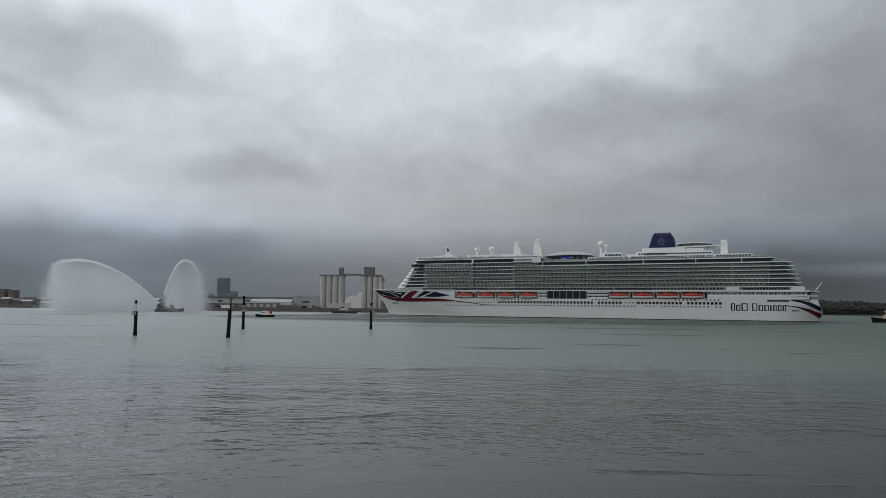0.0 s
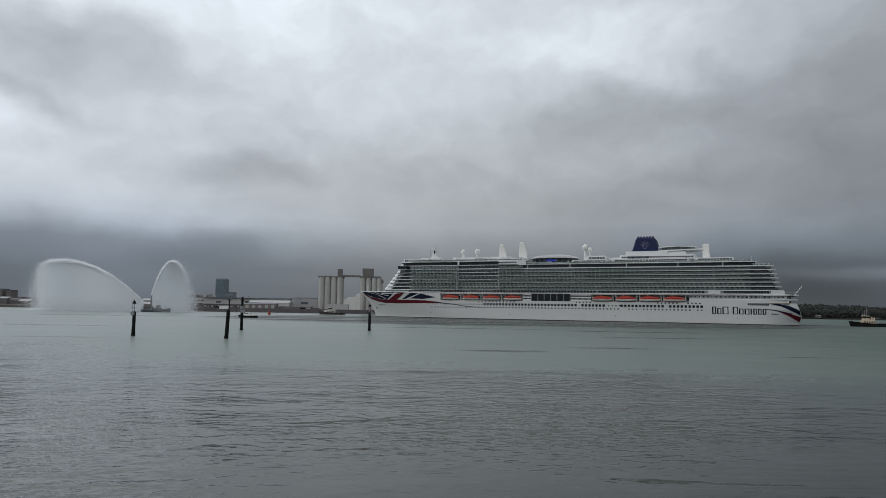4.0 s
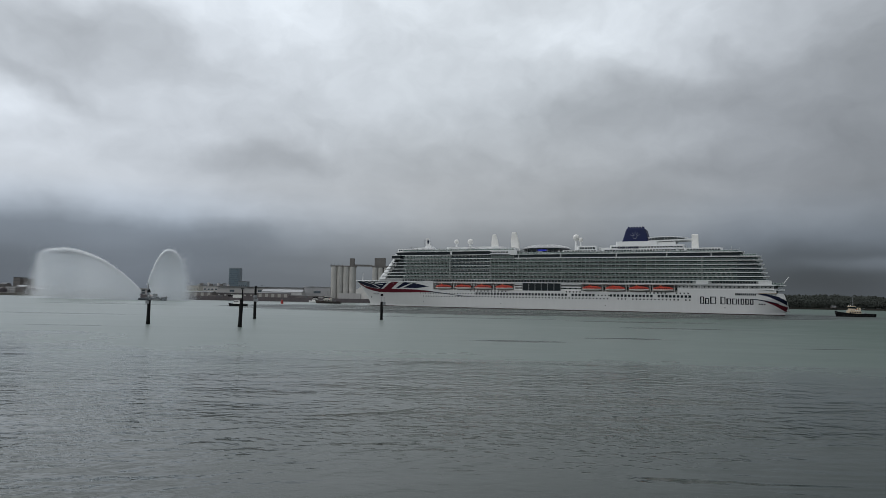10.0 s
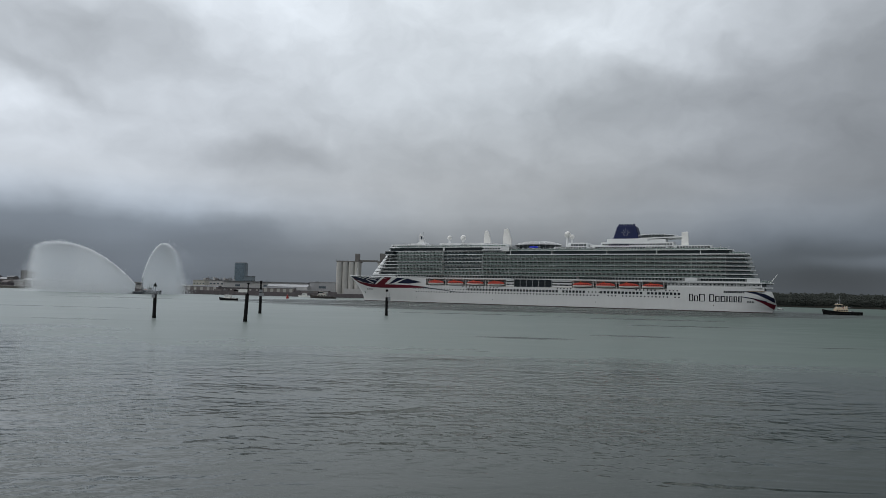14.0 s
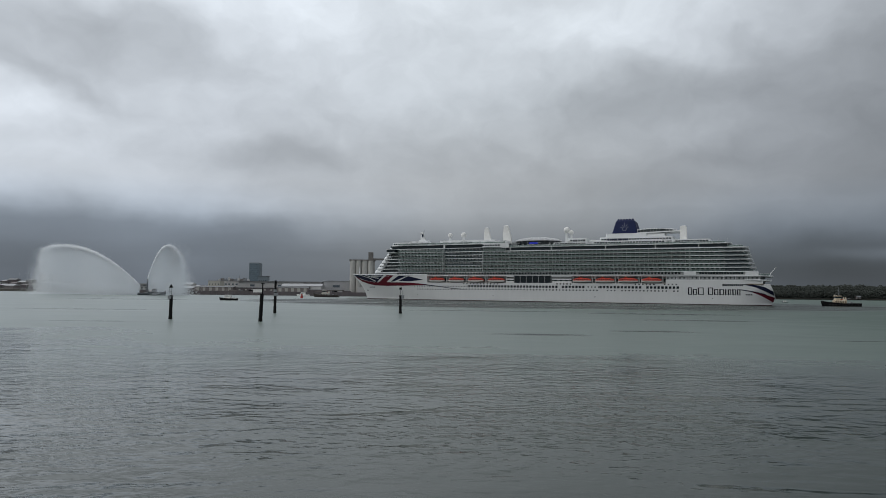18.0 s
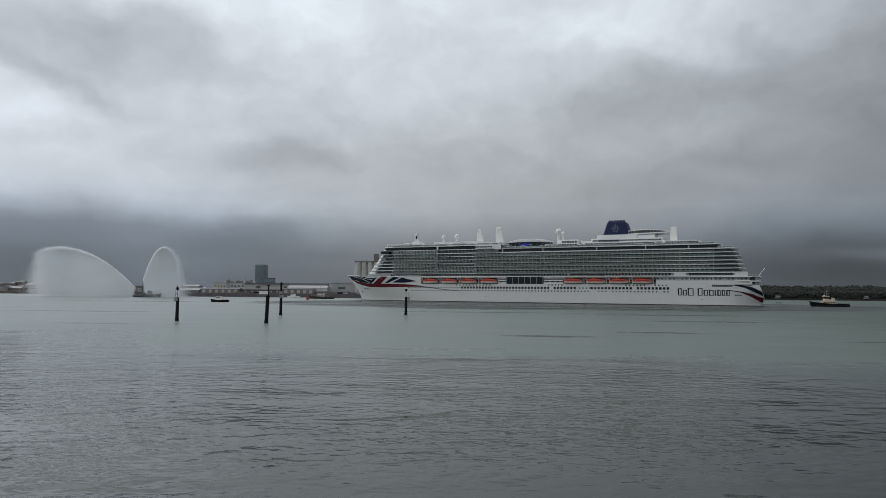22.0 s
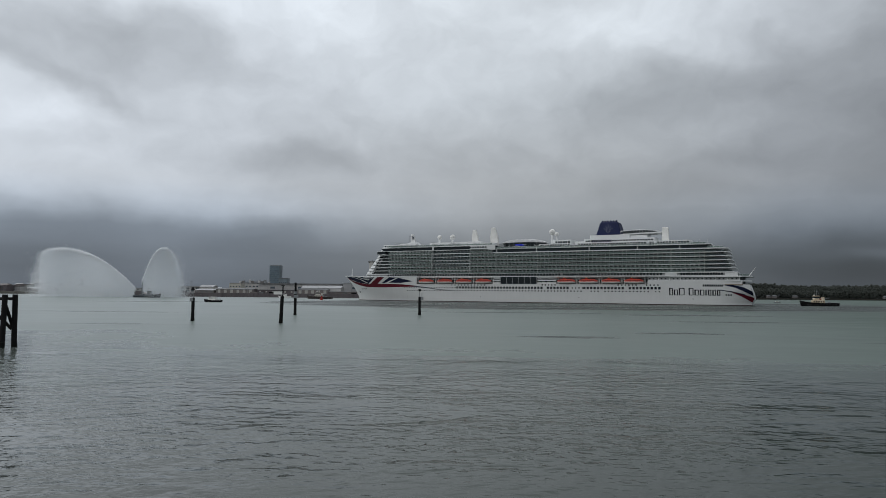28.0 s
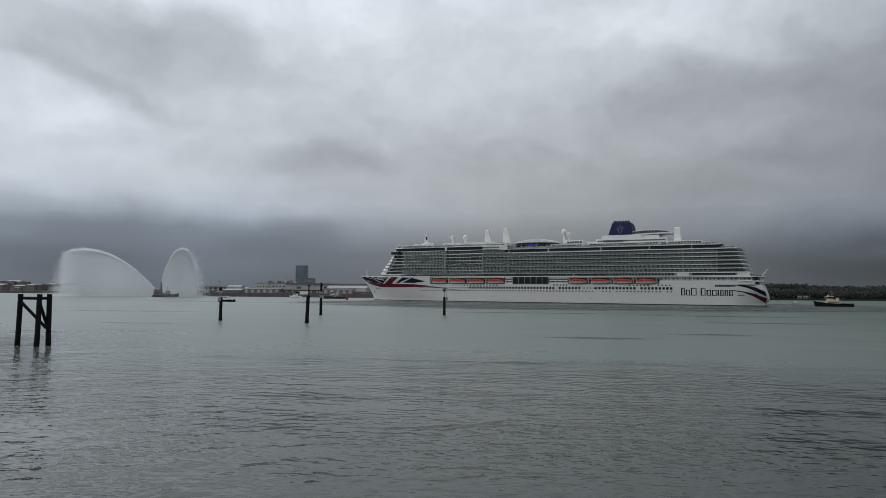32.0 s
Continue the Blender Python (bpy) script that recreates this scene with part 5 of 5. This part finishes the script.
def pile(x, y, top, r, lean=0.0, name="mooring_pile", label="dark tarred mooring pile standing in the water"):
    ob = thing(name, pose(x, y, 0), label, "mooring pile", "piles in the water")
    rnd = random.Random(int(x * 10))
    rings = []
    for i in range(9):
        z = -2 + (top + 2) * i / 8
        k = r * (1.08 - 0.12 * i / 8) * rnd.uniform(0.96, 1.04)
        rings.append([(lean * z + k * math.cos(a), k * math.sin(a), z) for a in np.linspace(0, math.tau, 12, endpoint=False)])
    bm = B()
    loft(bm, rings, True, True)
    part("shaft", bm, M_PILE, ob)
    bm = B()
    loft(bm, [[((r + 0.05) * math.cos(a) * k + lean * z, (r + 0.05) * math.sin(a) * k, z) for a in np.linspace(0, math.tau, 12, endpoint=False)] for z, k in ((-1.5, 1.05), (0.25, 1.02), (0.6, 0.97))], True, True)
    part("weed_collar", bm, M_WEED, ob, "wet weedy foot")
    PILES.append(ob)
    return ob


def stand_out(ob):
    """Set a thing of the near water at its true distance from the eye, above the low tide."""
    eye = Matrix.Translation((0, 0, EYE))
    ob.matrix_basis = eye @ Matrix.Scale(FAR, 4) @ eye.inverted() @ ob.matrix_basis


def piles():
    p = pile(-59.8, 129.6, 4.7, 0.32)
    bm = B()
    rod(bm, (0.0, 0, 4.7), (-0.1, 0, 6.6), 0.06)
    rod(bm, (-0.45, 0, 3.9), (-0.45, 0, 6.0), 0.05)
    rod(bm, (-0.5, 0, 5.5), (0.1, 0, 5.5), 0.04)
    part("post_frame", bm, M_STEEL, p)
    bm = B()
    rod(bm, (-0.1, 0, 6.2), (-0.1, 0, 7.0), 0.42, 0.02, 8)
    part("topmark", bm, M_PILE, p, "dark conical topmark")
    bm = B()
    box(bm, -0.5, 0.2, -0.45, -0.38, 4.0, 4.6)
    part("notice", bm, M_STEEL, p)
    p = pile(-40.0, 124.4, 5.2, 0.34, 0.035)
    bm = B()
    rod(bm, (0.26, 0, 5.1), (0.3, 0, 7.2), 0.12)
    rod(bm, (0.0, 0, 7.2), (0.6, 0, 7.2), 0.1)
    part("pole", bm, M_PILE, p)
    bm = B()
    box(bm, -1.5, 0.2, -0.1, 0.0, 5.5, 6.1)
    part("sign_board", bm, M_WALLW, p, "small white sign board")
    p = pile(-50.5, 168.6, 6.0, 0.36)
    bm = B()
    rod(bm, (0, 0, 6.0), (0, 0, 8.4), 0.28, n=8)
    part("lamp_post", bm, M_PILE, p)
    bm = B()
    rod(bm, (0, 0, 5.4), (0, 0, 6.1), 0.46, n=10)
    part("white_band", bm, M_STEEL, p, "pale reflective band")
    bm = B()
    box(bm, -0.3, 0.9, -0.5, -0.4, 4.4, 5.2)
    part("fitting", bm, M_STEEL, p)
    p = pile(-19.1, 178.0, 4.9, 0.36)
    bm = B()
    rod(bm, (0, 0, 4.9), (0.0, 0, 6.9), 0.08)
    rod(bm, (0.6, 0, 3.8), (0.6, 0, 6.2), 0.05)
    part("post_frame", bm, M_STEEL, p)
    bm = B()
    rod(bm, (0, 0, 6.4), (0, 0, 7.0), 0.35, n=8)
    part("topmark", bm, M_PILE, p, "dark topmark")
    bm = B()
    box(bm, 0.3, 1.0, -0.4, 0.2, 4.0, 4.9)
    part("lamp_box", bm, M_STEEL, p)
    # three-legged dolphin with cross beams
    d = thing("mooring_dolphin", pose(0, 0, 0), "dark timber mooring dolphin of three braced piles", "dolphin", "piles in the water")
    feet = [((-53.3, 66.2), (-53.25, 66.3)), ((-50.45, 65.4), (-50.8, 66.0)), ((-50.2, 66.9), (-50.35, 66.9))]
    for (x, y), (u, v) in feet:
        bm = B()
        rings = []
        for i in range(9):
            s = i / 8
            z = -2 + 7.55 * s
            cx, cy = x + (u - x) * s, y + (v - y) * s
            rings.append([(cx + 0.265 * math.cos(a), cy + 0.265 * math.sin(a), z) for a in np.linspace(0, math.tau, 14, endpoint=False)])
        loft(bm, rings, True, True)
        leg = part("leg", bm, M_PILE, d)
        bm = B()
        loft(bm, [[(x + 0.275 * k * math.cos(a), y + 0.275 * k * math.sin(a), z) for a in np.linspace(0, math.tau, 14, endpoint=False)] for z, k in ((-1.5, 1.0), (0.3, 1.0), (0.6, 0.95))], True, True)
        part("weed_collar", bm, M_WEED, leg, "wet weedy foot")
    for a, b in (((-53.2, 66.3, 5.1), (-50.85, 66.0, 5.1)), ((-50.8, 66.0, 5.1), (-50.5, 66.9, 5.1)), ((-53.1, 66.2, 4.7), (-50.5, 66.8, 1.9)), ((-50.75, 66.0, 4.6), (-50.5, 66.9, 2.2))):
        bm = B()
        rod(bm, a, b, 0.16, n=8)
        part("brace", bm, M_PILE, d)
    b = thing("channel_buoy", pose(-125.2, 484.3, 0), "red can buoy floating in the channel", "buoy")
    bm = B()
    rod(bm, (0, 0, -0.6), (0, 0, 1.3), 1.0, 1.0, 14)
    part("float", bm, M_BUOY, b)
    bm = B()
    rod(bm, (0, 0, 1.3), (0, 0, 3.0), 0.7, 0.5, 10)
    part("can", bm, M_BUOY, b)
    bm = B()
    rod(bm, (0, 0, 3.0), (0, 0, 3.7), 0.15)
    part("lantern", bm, M_STEEL, b)
    for ob in PILES + [d, b]:
        stand_out(ob)


piles()


# ---- working boats: bow towards +x ----
def boat_hull(length, half, free, draft=0.8, sheer=1.2, full=2.6, stern=0.8):
    bm = B()
    rings = []
    for i in range(19):
        s = i / 18
        x = -length / 2 + length * s
        w = half * (1 - max(0, (s - 0.45) / 0.55) ** full) * (stern + (1 - stern) * min(1, s * 4))
        w = max(w, 0.06)
        top = free + sheer * max(0, s - 0.4) ** 2 * 2.2 + 0.25 * max(0, 0.25 - s)
        xo = 0.5 * free * max(0, s - 0.8) * 5
        rings.append([(x + xo, -w, top), (x, -w * 0.88, 0.1), (x - 0.2, -w * 0.5, -draft), (x - 0.2, w * 0.5, -draft), (x, w * 0.88, 0.1), (x + xo, w, top)])
    return loft(bm, rings, True, True)


def tug(name, m, label, length, house, hull_mat, tall=1.0):
    t = thing(name, m, label, "tug")
    k = length / 25
    part("hull", boat_hull(length, 4.4 * k, 2.2 * k, 1.2, 1.9), hull_mat, t, "dark tug hull")
    bm = B()
    rod(bm, (0, -0.2 * k, 0), (0, 0.2 * k, 0), 0.5 * k, n=10)
    me = mesh_of("tyre_fender", bm, M_RUBBER)
    for i in range(10):
        for s in (1, -1):
            share("tyre_fender", me, t, pose((-10 + i * 2.1) * k, s * 4.3 * k, 1.0 * k))
    bm = B()
    loft(bm, [[(-3.0 * k, -2.9 * k, z), (4.4 * k, -2.6 * k, z), (5.4 * k, -1.2 * k, z), (5.4 * k, 1.2 * k, z), (4.4 * k, 2.6 * k, z), (-3.0 * k, 2.9 * k, z)] for z in (1.6 * k, 3.7 * k)], True, True)
    deckhouse = part("deck_house", bm, house, t, "pale deck house")
    bm = B()
    box(bm, 0, 0.8 * k, -0.12, 0.12, 0, 0.6 * k)
    me = mesh_of("house_window", bm, M_GLASS)
    for s in (1, -1):
        for x in np.arange(-2.5, 4, 1.6):
            share("house_window", me, deckhouse, pose(x * k, s * 2.86 * k, 2.5 * k))
    bm = B()
    loft(bm, [[(0.6 * k - c, -1.6 * k - c, z), (3.8 * k + c, -1.6 * k - c, z), (3.8 * k + c, 1.6 * k + c, z), (0.6 * k - c, 1.6 * k + c, z)] for z, c in ((3.7 * k, 0), (4.9 * k, 0))], True, True)
    wheel = part("wheelhouse", bm, house, t, "pale wheelhouse")
    bm = B()
    box(bm, 0.5 * k, 3.9 * k, -1.7 * k, 1.7 * k, 4.9 * k, 5.9 * k)
    part("wheelhouse_window", bm, M_GLASS, wheel, "dark wheelhouse windows")
    bm = B()
    box(bm, 0.2 * k, 4.2 * k, -1.9 * k, 1.9 * k, 5.9 * k, 6.3 * k)
    part("wheelhouse_roof", bm, house, wheel)
    bm = B()
    rod(bm, (1.6 * k, 0, 6.3 * k), (1.4 * k, 0, 11.2 * k), 0.22 * k, 0.1 * k)
    rod(bm, (1.5 * k, -1.6 * k, 9.0 * k), (1.5 * k, 1.6 * k, 9.0 * k), 0.1 * k)
    rod(bm, (3.4 * k, 1, 6.3 * k), (3.4 * k, 1, 9.2 * k), 0.07 * k)
    rod(bm, (0.2 * k, -1, 6.3 * k), (0.2 * k, -1, 9.0 * k), 0.07 * k)
    mast = part("mast", bm, M_STEEL, t, "grey mast with crosstree")
    stacks = []
    for s in (1, -1):
        bm = B()
        rod(bm, (-2.4 * k, s * 1.8 * k, 3.6 * k), (-2.6 * k, s * 1.8 * k, 5.4 * k), 0.55 * k, 0.45 * k, 10)
        stacks.append(part("exhaust", bm, house, t, "upright exhaust casing"))
    bm = B()
    rod(bm, (-6.5 * k, -1.2 * k, 2.2 * k), (-6.5 * k, 1.2 * k, 2.2 * k), 0.9 * k, n=12)
    part("towing_winch", bm, M_STEEL, t)
    bm = B()
    for x in np.arange(-11.5, -3, 1.6):
        for s in (1, -1):
            rod(bm, (x * k, s * 3.6 * k, 1.7 * k), (x * k, s * 3.6 * k, 2.7 * k), 0.06 * k, n=5)
    part("bulwark_rail", bm, M_STEEL, t)
    # railed upper deck, rescue boat, crane and searchlights
    bm = B()
    box(bm, -2.6 * k, 0.4 * k, -2.3 * k, 2.3 * k, 3.7 * k, 3.86 * k)
    for s in (1, -1):
        box(bm, -2.6 * k, 4.0 * k, s * 2.5 * k - 0.04, s * 2.5 * k + 0.04, 4.55 * k, 4.65 * k)
        for x in np.arange(-2.6, 4.1, 1.1):
            box(bm, x * k - 0.05, x * k + 0.05, s * 2.5 * k - 0.05, s * 2.5 * k + 0.05, 3.7 * k, 4.6 * k)
    part("upper_rail", bm, M_WALLW, deckhouse, "white rail round the upper deck")
    bm = B()
    loft(bm, [[(x * k, (y - 1.9) * k, z * k) for y, z in ((-w, 4.6), (0, 4.0), (w, 4.6))] for x, w in ((-2.4, 0.5), (-0.9, 0.6), (0.1, 0.1))], True, True)
    boat = part("rescue_boat", bm, M_HIGHVIS, t, "small orange rescue boat")
    bm = B()
    rod(bm, (-4.2 * k, -1.4 * k, 2 * k), (-4.2 * k, -1.4 * k, 5.2 * k), 0.22 * k)
    rod(bm, (-4.2 * k, -1.4 * k, 5.2 * k), (-7.0 * k, -0.8 * k, 6.0 * k), 0.16 * k)
    part("deck_crane", bm, M_STEEL, t, "grey folding deck crane")
    bm = B()
    rod(bm, (10.4 * k, -0.5 * k, 2.8 * k), (10.4 * k, 0.5 * k, 2.8 * k), 0.7 * k, n=12)
    part("bow_winch", bm, M_STEEL, t)
    for s in (1, -1):
        bm = B()
        ball(bm, (3.4 * k, s * 1.3 * k, 6.6 * k), 0.32 * k, 1)
        part("searchlight", bm, M_WALLW, wheel)
    bm = B()
    rod(bm, (12.0 * k, 0, 3.6 * k), (12.6 * k, 0, 2.4 * k), 0.9 * k, 0.7 * k, 10)
    part("bow_fender", bm, M_RUBBER, t, "black rubber bow fender")
    for ob in (deckhouse, wheel, mast, boat, *stacks):
        ob.scale.z, ob.location.z = tall, 1.6 * k * (1 - tall)
    return t


def launch(name, m, label, length, hull_mat, category="boat"):
    t = thing(name, m, label, category)
    k = length / 11
    part("hull", boat_hull(length, 1.7 * k, 1.25 * k, 0.5, 0.8), hull_mat, t)
    bm = B()
    box(bm, -5.2 * k, 2.0 * k, -1.5 * k, 1.5 * k, 1.2 * k, 1.5 * k)
    part("gunwale", bm, M_WALLW, t, "white gunwale")
    bm = B()
    loft(bm, [[(-1.6 * k, -1.3 * k, z), (2.8 * k - c, -1.2 * k, z), (2.8 * k - c, 1.2 * k, z), (-1.6 * k, 1.3 * k, z)] for z, c in ((1.1 * k, 0), (2.2 * k, 0.2 * k), (3.4 * k, 0.8 * k))], True, True)
    cabin = part("cabin", bm, M_WALLW, t, "white cabin")
    bm = B()
    box(bm, -0.6 * k, 2.1 * k, -1.34 * k, 1.34 * k, 2.5 * k, 2.85 * k)
    part("cabin_window", bm, M_GLASS, cabin)
    bm = B()
    rod(bm, (0.4 * k, 0, 3.4 * k), (0.3 * k, 0, 5.0 * k), 0.06 * k)
    part("mast", bm, M_STEEL, t)
    bm = B()
    box(bm, -4.4 * k, -2.0 * k, -1.0 * k, 1.0 * k, 1.1 * k, 1.7 * k)
    part("engine_box", bm, M_STEEL, t)
    return t


TUG = tug("escort_tug", pose(294, 434, TIDE, 0, 0, 180), "black-hulled escort tug with buff upperworks", 23.5, M_BUFF, M_TUGH, 1.28)
FIRE = tug("fire_tug", pose(-270, 648, TIDE, 0, 0, 0), "grey fire tug throwing two great water jets", 26, M_FIREHULL, M_FIREHULL)
monitor_bm = rod(B(), (-5.0, 0, 3.5), (-5.0, 0, 16.5), 0.9, 0.45, 8)
part("monitor_tower", monitor_bm, M_FIREHULL, FIRE, "tall fire monitor tower")
MIDTUG = tug("harbour_tug", pose(-98, 665, TIDE, 0, 0, 180), "brown-hulled harbour tug with cream upperworks near the quay", 25, M_CREAM, M_BROWNHULL, 1.15)
LAUNCH = launch("pilot_launch", pose(-111, 416, TIDE, 0, 0, 180), "dark-hulled launch with a white cabin", 11.5, M_TUGH)
YACHT = launch("motor_launch", pose(-130, 745, TIDE, 0, 0, 180), "white motor launch passing the quay", 14, M_WALLW)
DINGHY = launch("small_motorboat", pose(330, 660, TIDE, 0, 0, 180), "small grey motorboat following the ship", 6, M_STEEL)


# ---- fire monitor jets: clouds of drops in the tug's space ----
def drops(name, parent, points, sizes, material, label):
    """Many thousand small drops in one mesh."""
    p = np.asarray(points, float)
    s = np.asarray(sizes, float)[:, None]
    n = len(p)
    rng = np.random.default_rng(n)
    flake = np.array([(1, 0, 0), (-0.5, 0.87, 0), (-0.5, -0.87, 0)], float)
    # brightness set by shape: flakes tilt to sky and eye so spray shades evenly
    up = np.array((0.0, -0.75, 0.66)) + rng.normal(size=(n, 3)) * 0.22
    up /= np.linalg.norm(up, axis=1)[:, None]
    u = np.cross(up, rng.normal(size=(n, 3)))
    u /= np.linalg.norm(u, axis=1)[:, None]
    w = np.cross(up, u)
    v = (flake[None, :, :1] * u[:, None] + flake[None, :, 1:2] * w[:, None]) * s[:, None] + p[:, None]
    me = bpy.data.meshes.new(name)
    me.vertices.add(n * 3)
    me.vertices.foreach_set("co", v.astype(np.float32).ravel())
    me.loops.add(n * 3)
    me.loops.foreach_set("vertex_index", np.arange(n * 3, dtype=np.int32))
    me.polygons.add(n)
    me.polygons.foreach_set("loop_start", np.arange(0, n * 3, 3, dtype=np.int32))
    me.update(calc_edges=True)
    me.validate()
    me.materials.append(material)
    ob = new(name, me)
    ob.parent = parent
    return tagged(ob, label, kind="stuff")


def jets():
    rng = np.random.default_rng(5)

    def arc(start, apex, end, x):
        """Height of the jet's path at x: a throw up to the apex, then a flat ragged end."""
        rise = apex[1] - (apex[1] - start[1]) * ((x - apex[0]) / (start[0] - apex[0])) ** 2
        drop = apex[1] - (apex[1] - end[1]) * ((x - apex[0]) / (end[0] - apex[0])) ** 2
        return np.where((x - apex[0]) * (end[0] - apex[0]) > 0, drop, rise)

    made = []
    for start, apex, end, fall, fade, cnt, mist in (((-12.5, 9.7), (-101.0, 50.2), (-120.0, 46.6), 7.0, 0.6, 100000, 920000), ((-5.0, 16.5), (8.6, 51.0), (20.0, 41.0), 15.0, 0.35, 42000, 480000)):
        way = np.sign(end[0])
        # the jet itself: narrow at the nozzle, wider and ragged downstream
        u = rng.random(cnt) ** 0.95
        x = start[0] + (end[0] - start[0]) * u
        z = arc(start, apex, end, x)
        wide = 0.3 + 1.5 * u ** 1.3
        thin = rng.random(cnt) > 0.97 * np.clip((u - fade) / (1 - fade), 0, 1)
        burst = 0.7 * np.sin(u * 43) * u ** 2 + 0.5 * np.sin(u * 97 + 1) * u ** 3
        p = np.stack([x + rng.normal(size=cnt) * wide * 0.7, 16.0 * np.clip(u * 1.6, 0, 1) + rng.normal(size=cnt) * wide, z + burst - np.abs(rng.normal(size=cnt)) * wide * 1.2 + rng.normal(size=cnt) * wide * 0.35], 1)[thin]
        made.append(drops("water_jet", FIRE, p, 0.08 + 0.08 * rng.random(len(p)), M_SPRAY, "white arching water jet"))
        # falling spray under the arc, in two layers
        for layer in range(2):
            m = mist // 2
            u = rng.random(m) ** 0.72
            x = start[0] + (end[0] - start[0]) * u
            z0 = arc(start, apex, end, x)
            f = rng.random(m) ** 1.25
            loose = np.clip((u - 0.75) / 0.25, 0, 1) ** 2
            px = x + way * fall * f * (0.1 + u ** 4 * 0.6) + rng.normal(size=m) * (0.5 + 3.0 * f * u + 2.2 * loose)
            pz = z0 * (1 - f) - np.abs(rng.normal(size=m)) * 5.0 * loose + rng.normal(size=m) * 1.3 * u
            py = 16.0 * np.clip(u * 1.6, 0, 1) + rng.normal(size=m) * (0.5 + 9.0 * f * np.clip(u * 2.5, 0, 1))
            # fine mist that the wind carries off
            stray = rng.random(m) < 0.06
            px = px + stray * way * np.abs(rng.normal(size=m)) * 9.0
            pz = pz + stray * rng.normal(size=m) * 2.5
            keep = (pz > 0.05) & (rng.random(m) > 0.45 * np.clip((u - 0.8) / 0.2, 0, 1))
            p = np.stack([px, py, pz], 1)[keep]
            made.append(drops("falling_spray", FIRE, p, (0.085 + 0.07 * rng.random(len(p))) * np.where(stray[keep], 0.55, 1.0), M_MIST, "veil of falling water drops"))
    return made


SPRAY = jets()


# ---- what moves ----
def motions():
    walk(SHIP, [
        (0, pose(253.78, 443.69, 0, 0, 0, 155.934)), (4, pose(243.81, 448.12, 0, 0, 0, 156.168)), (8, pose(233.85, 452.49, 0, 0, 0, 156.401)),
        (12, pose(223.92, 456.81, 0, 0, 0, 156.635)), (16, pose(214.01, 461.07, 0, 0, 0, 156.868)), (20, pose(204.11, 465.27, 0, 0, 0, 157.102)),
        (24, pose(194.24, 469.42, 0, 0, 0, 157.335)), (28, pose(184.38, 473.51, 0, 0, 0, 157.569)), (32, pose(174.54, 477.55, 0, 0, 0, 157.802))])

    def steady(ob, a, b, turn, bob=0.06):
        rows = []
        for i in range(9):
            s = i / 8
            rows.append((32 * s, pose(a[0] + (b[0] - a[0]) * s, a[1] + (b[1] - a[1]) * s, TIDE + bob * math.sin(i * 2.1 + a[0]), bob * 4 * math.sin(i * 1.7), 0, turn)))
        walk(ob, rows)
    steady(FIRE, (-266.5, 648), (-361, 652), 4, 0.0)
    steady(TUG, (294, 434), (220, 487.6), 172)
    steady(MIDTUG, (-98, 665), (-184.5, 665), 178)
    steady(LAUNCH, (-111, 416), (-190, 420), 177)
    steady(YACHT, (-110, 745), (-254, 747), 179)
    steady(DINGHY, (355, 650), (264, 661), 176)
    # the veils sway a little as the drops fall
    for k, ob in enumerate(SPRAY):
        sway = 0.12 if ob.name.startswith("water_jet") else 0.7
        walk(ob, [(t, pose(sway * math.sin(t * 1.3 + k), sway * math.cos(t * 0.9 + 2 * k), 0.0)) for t in range(0, 33, 2)])
    # ripples drift with the wind and tide
    walk(WATER, [(0, pose(0, 0, TIDE)), (32, pose(2.5, -8, TIDE))])


motions()
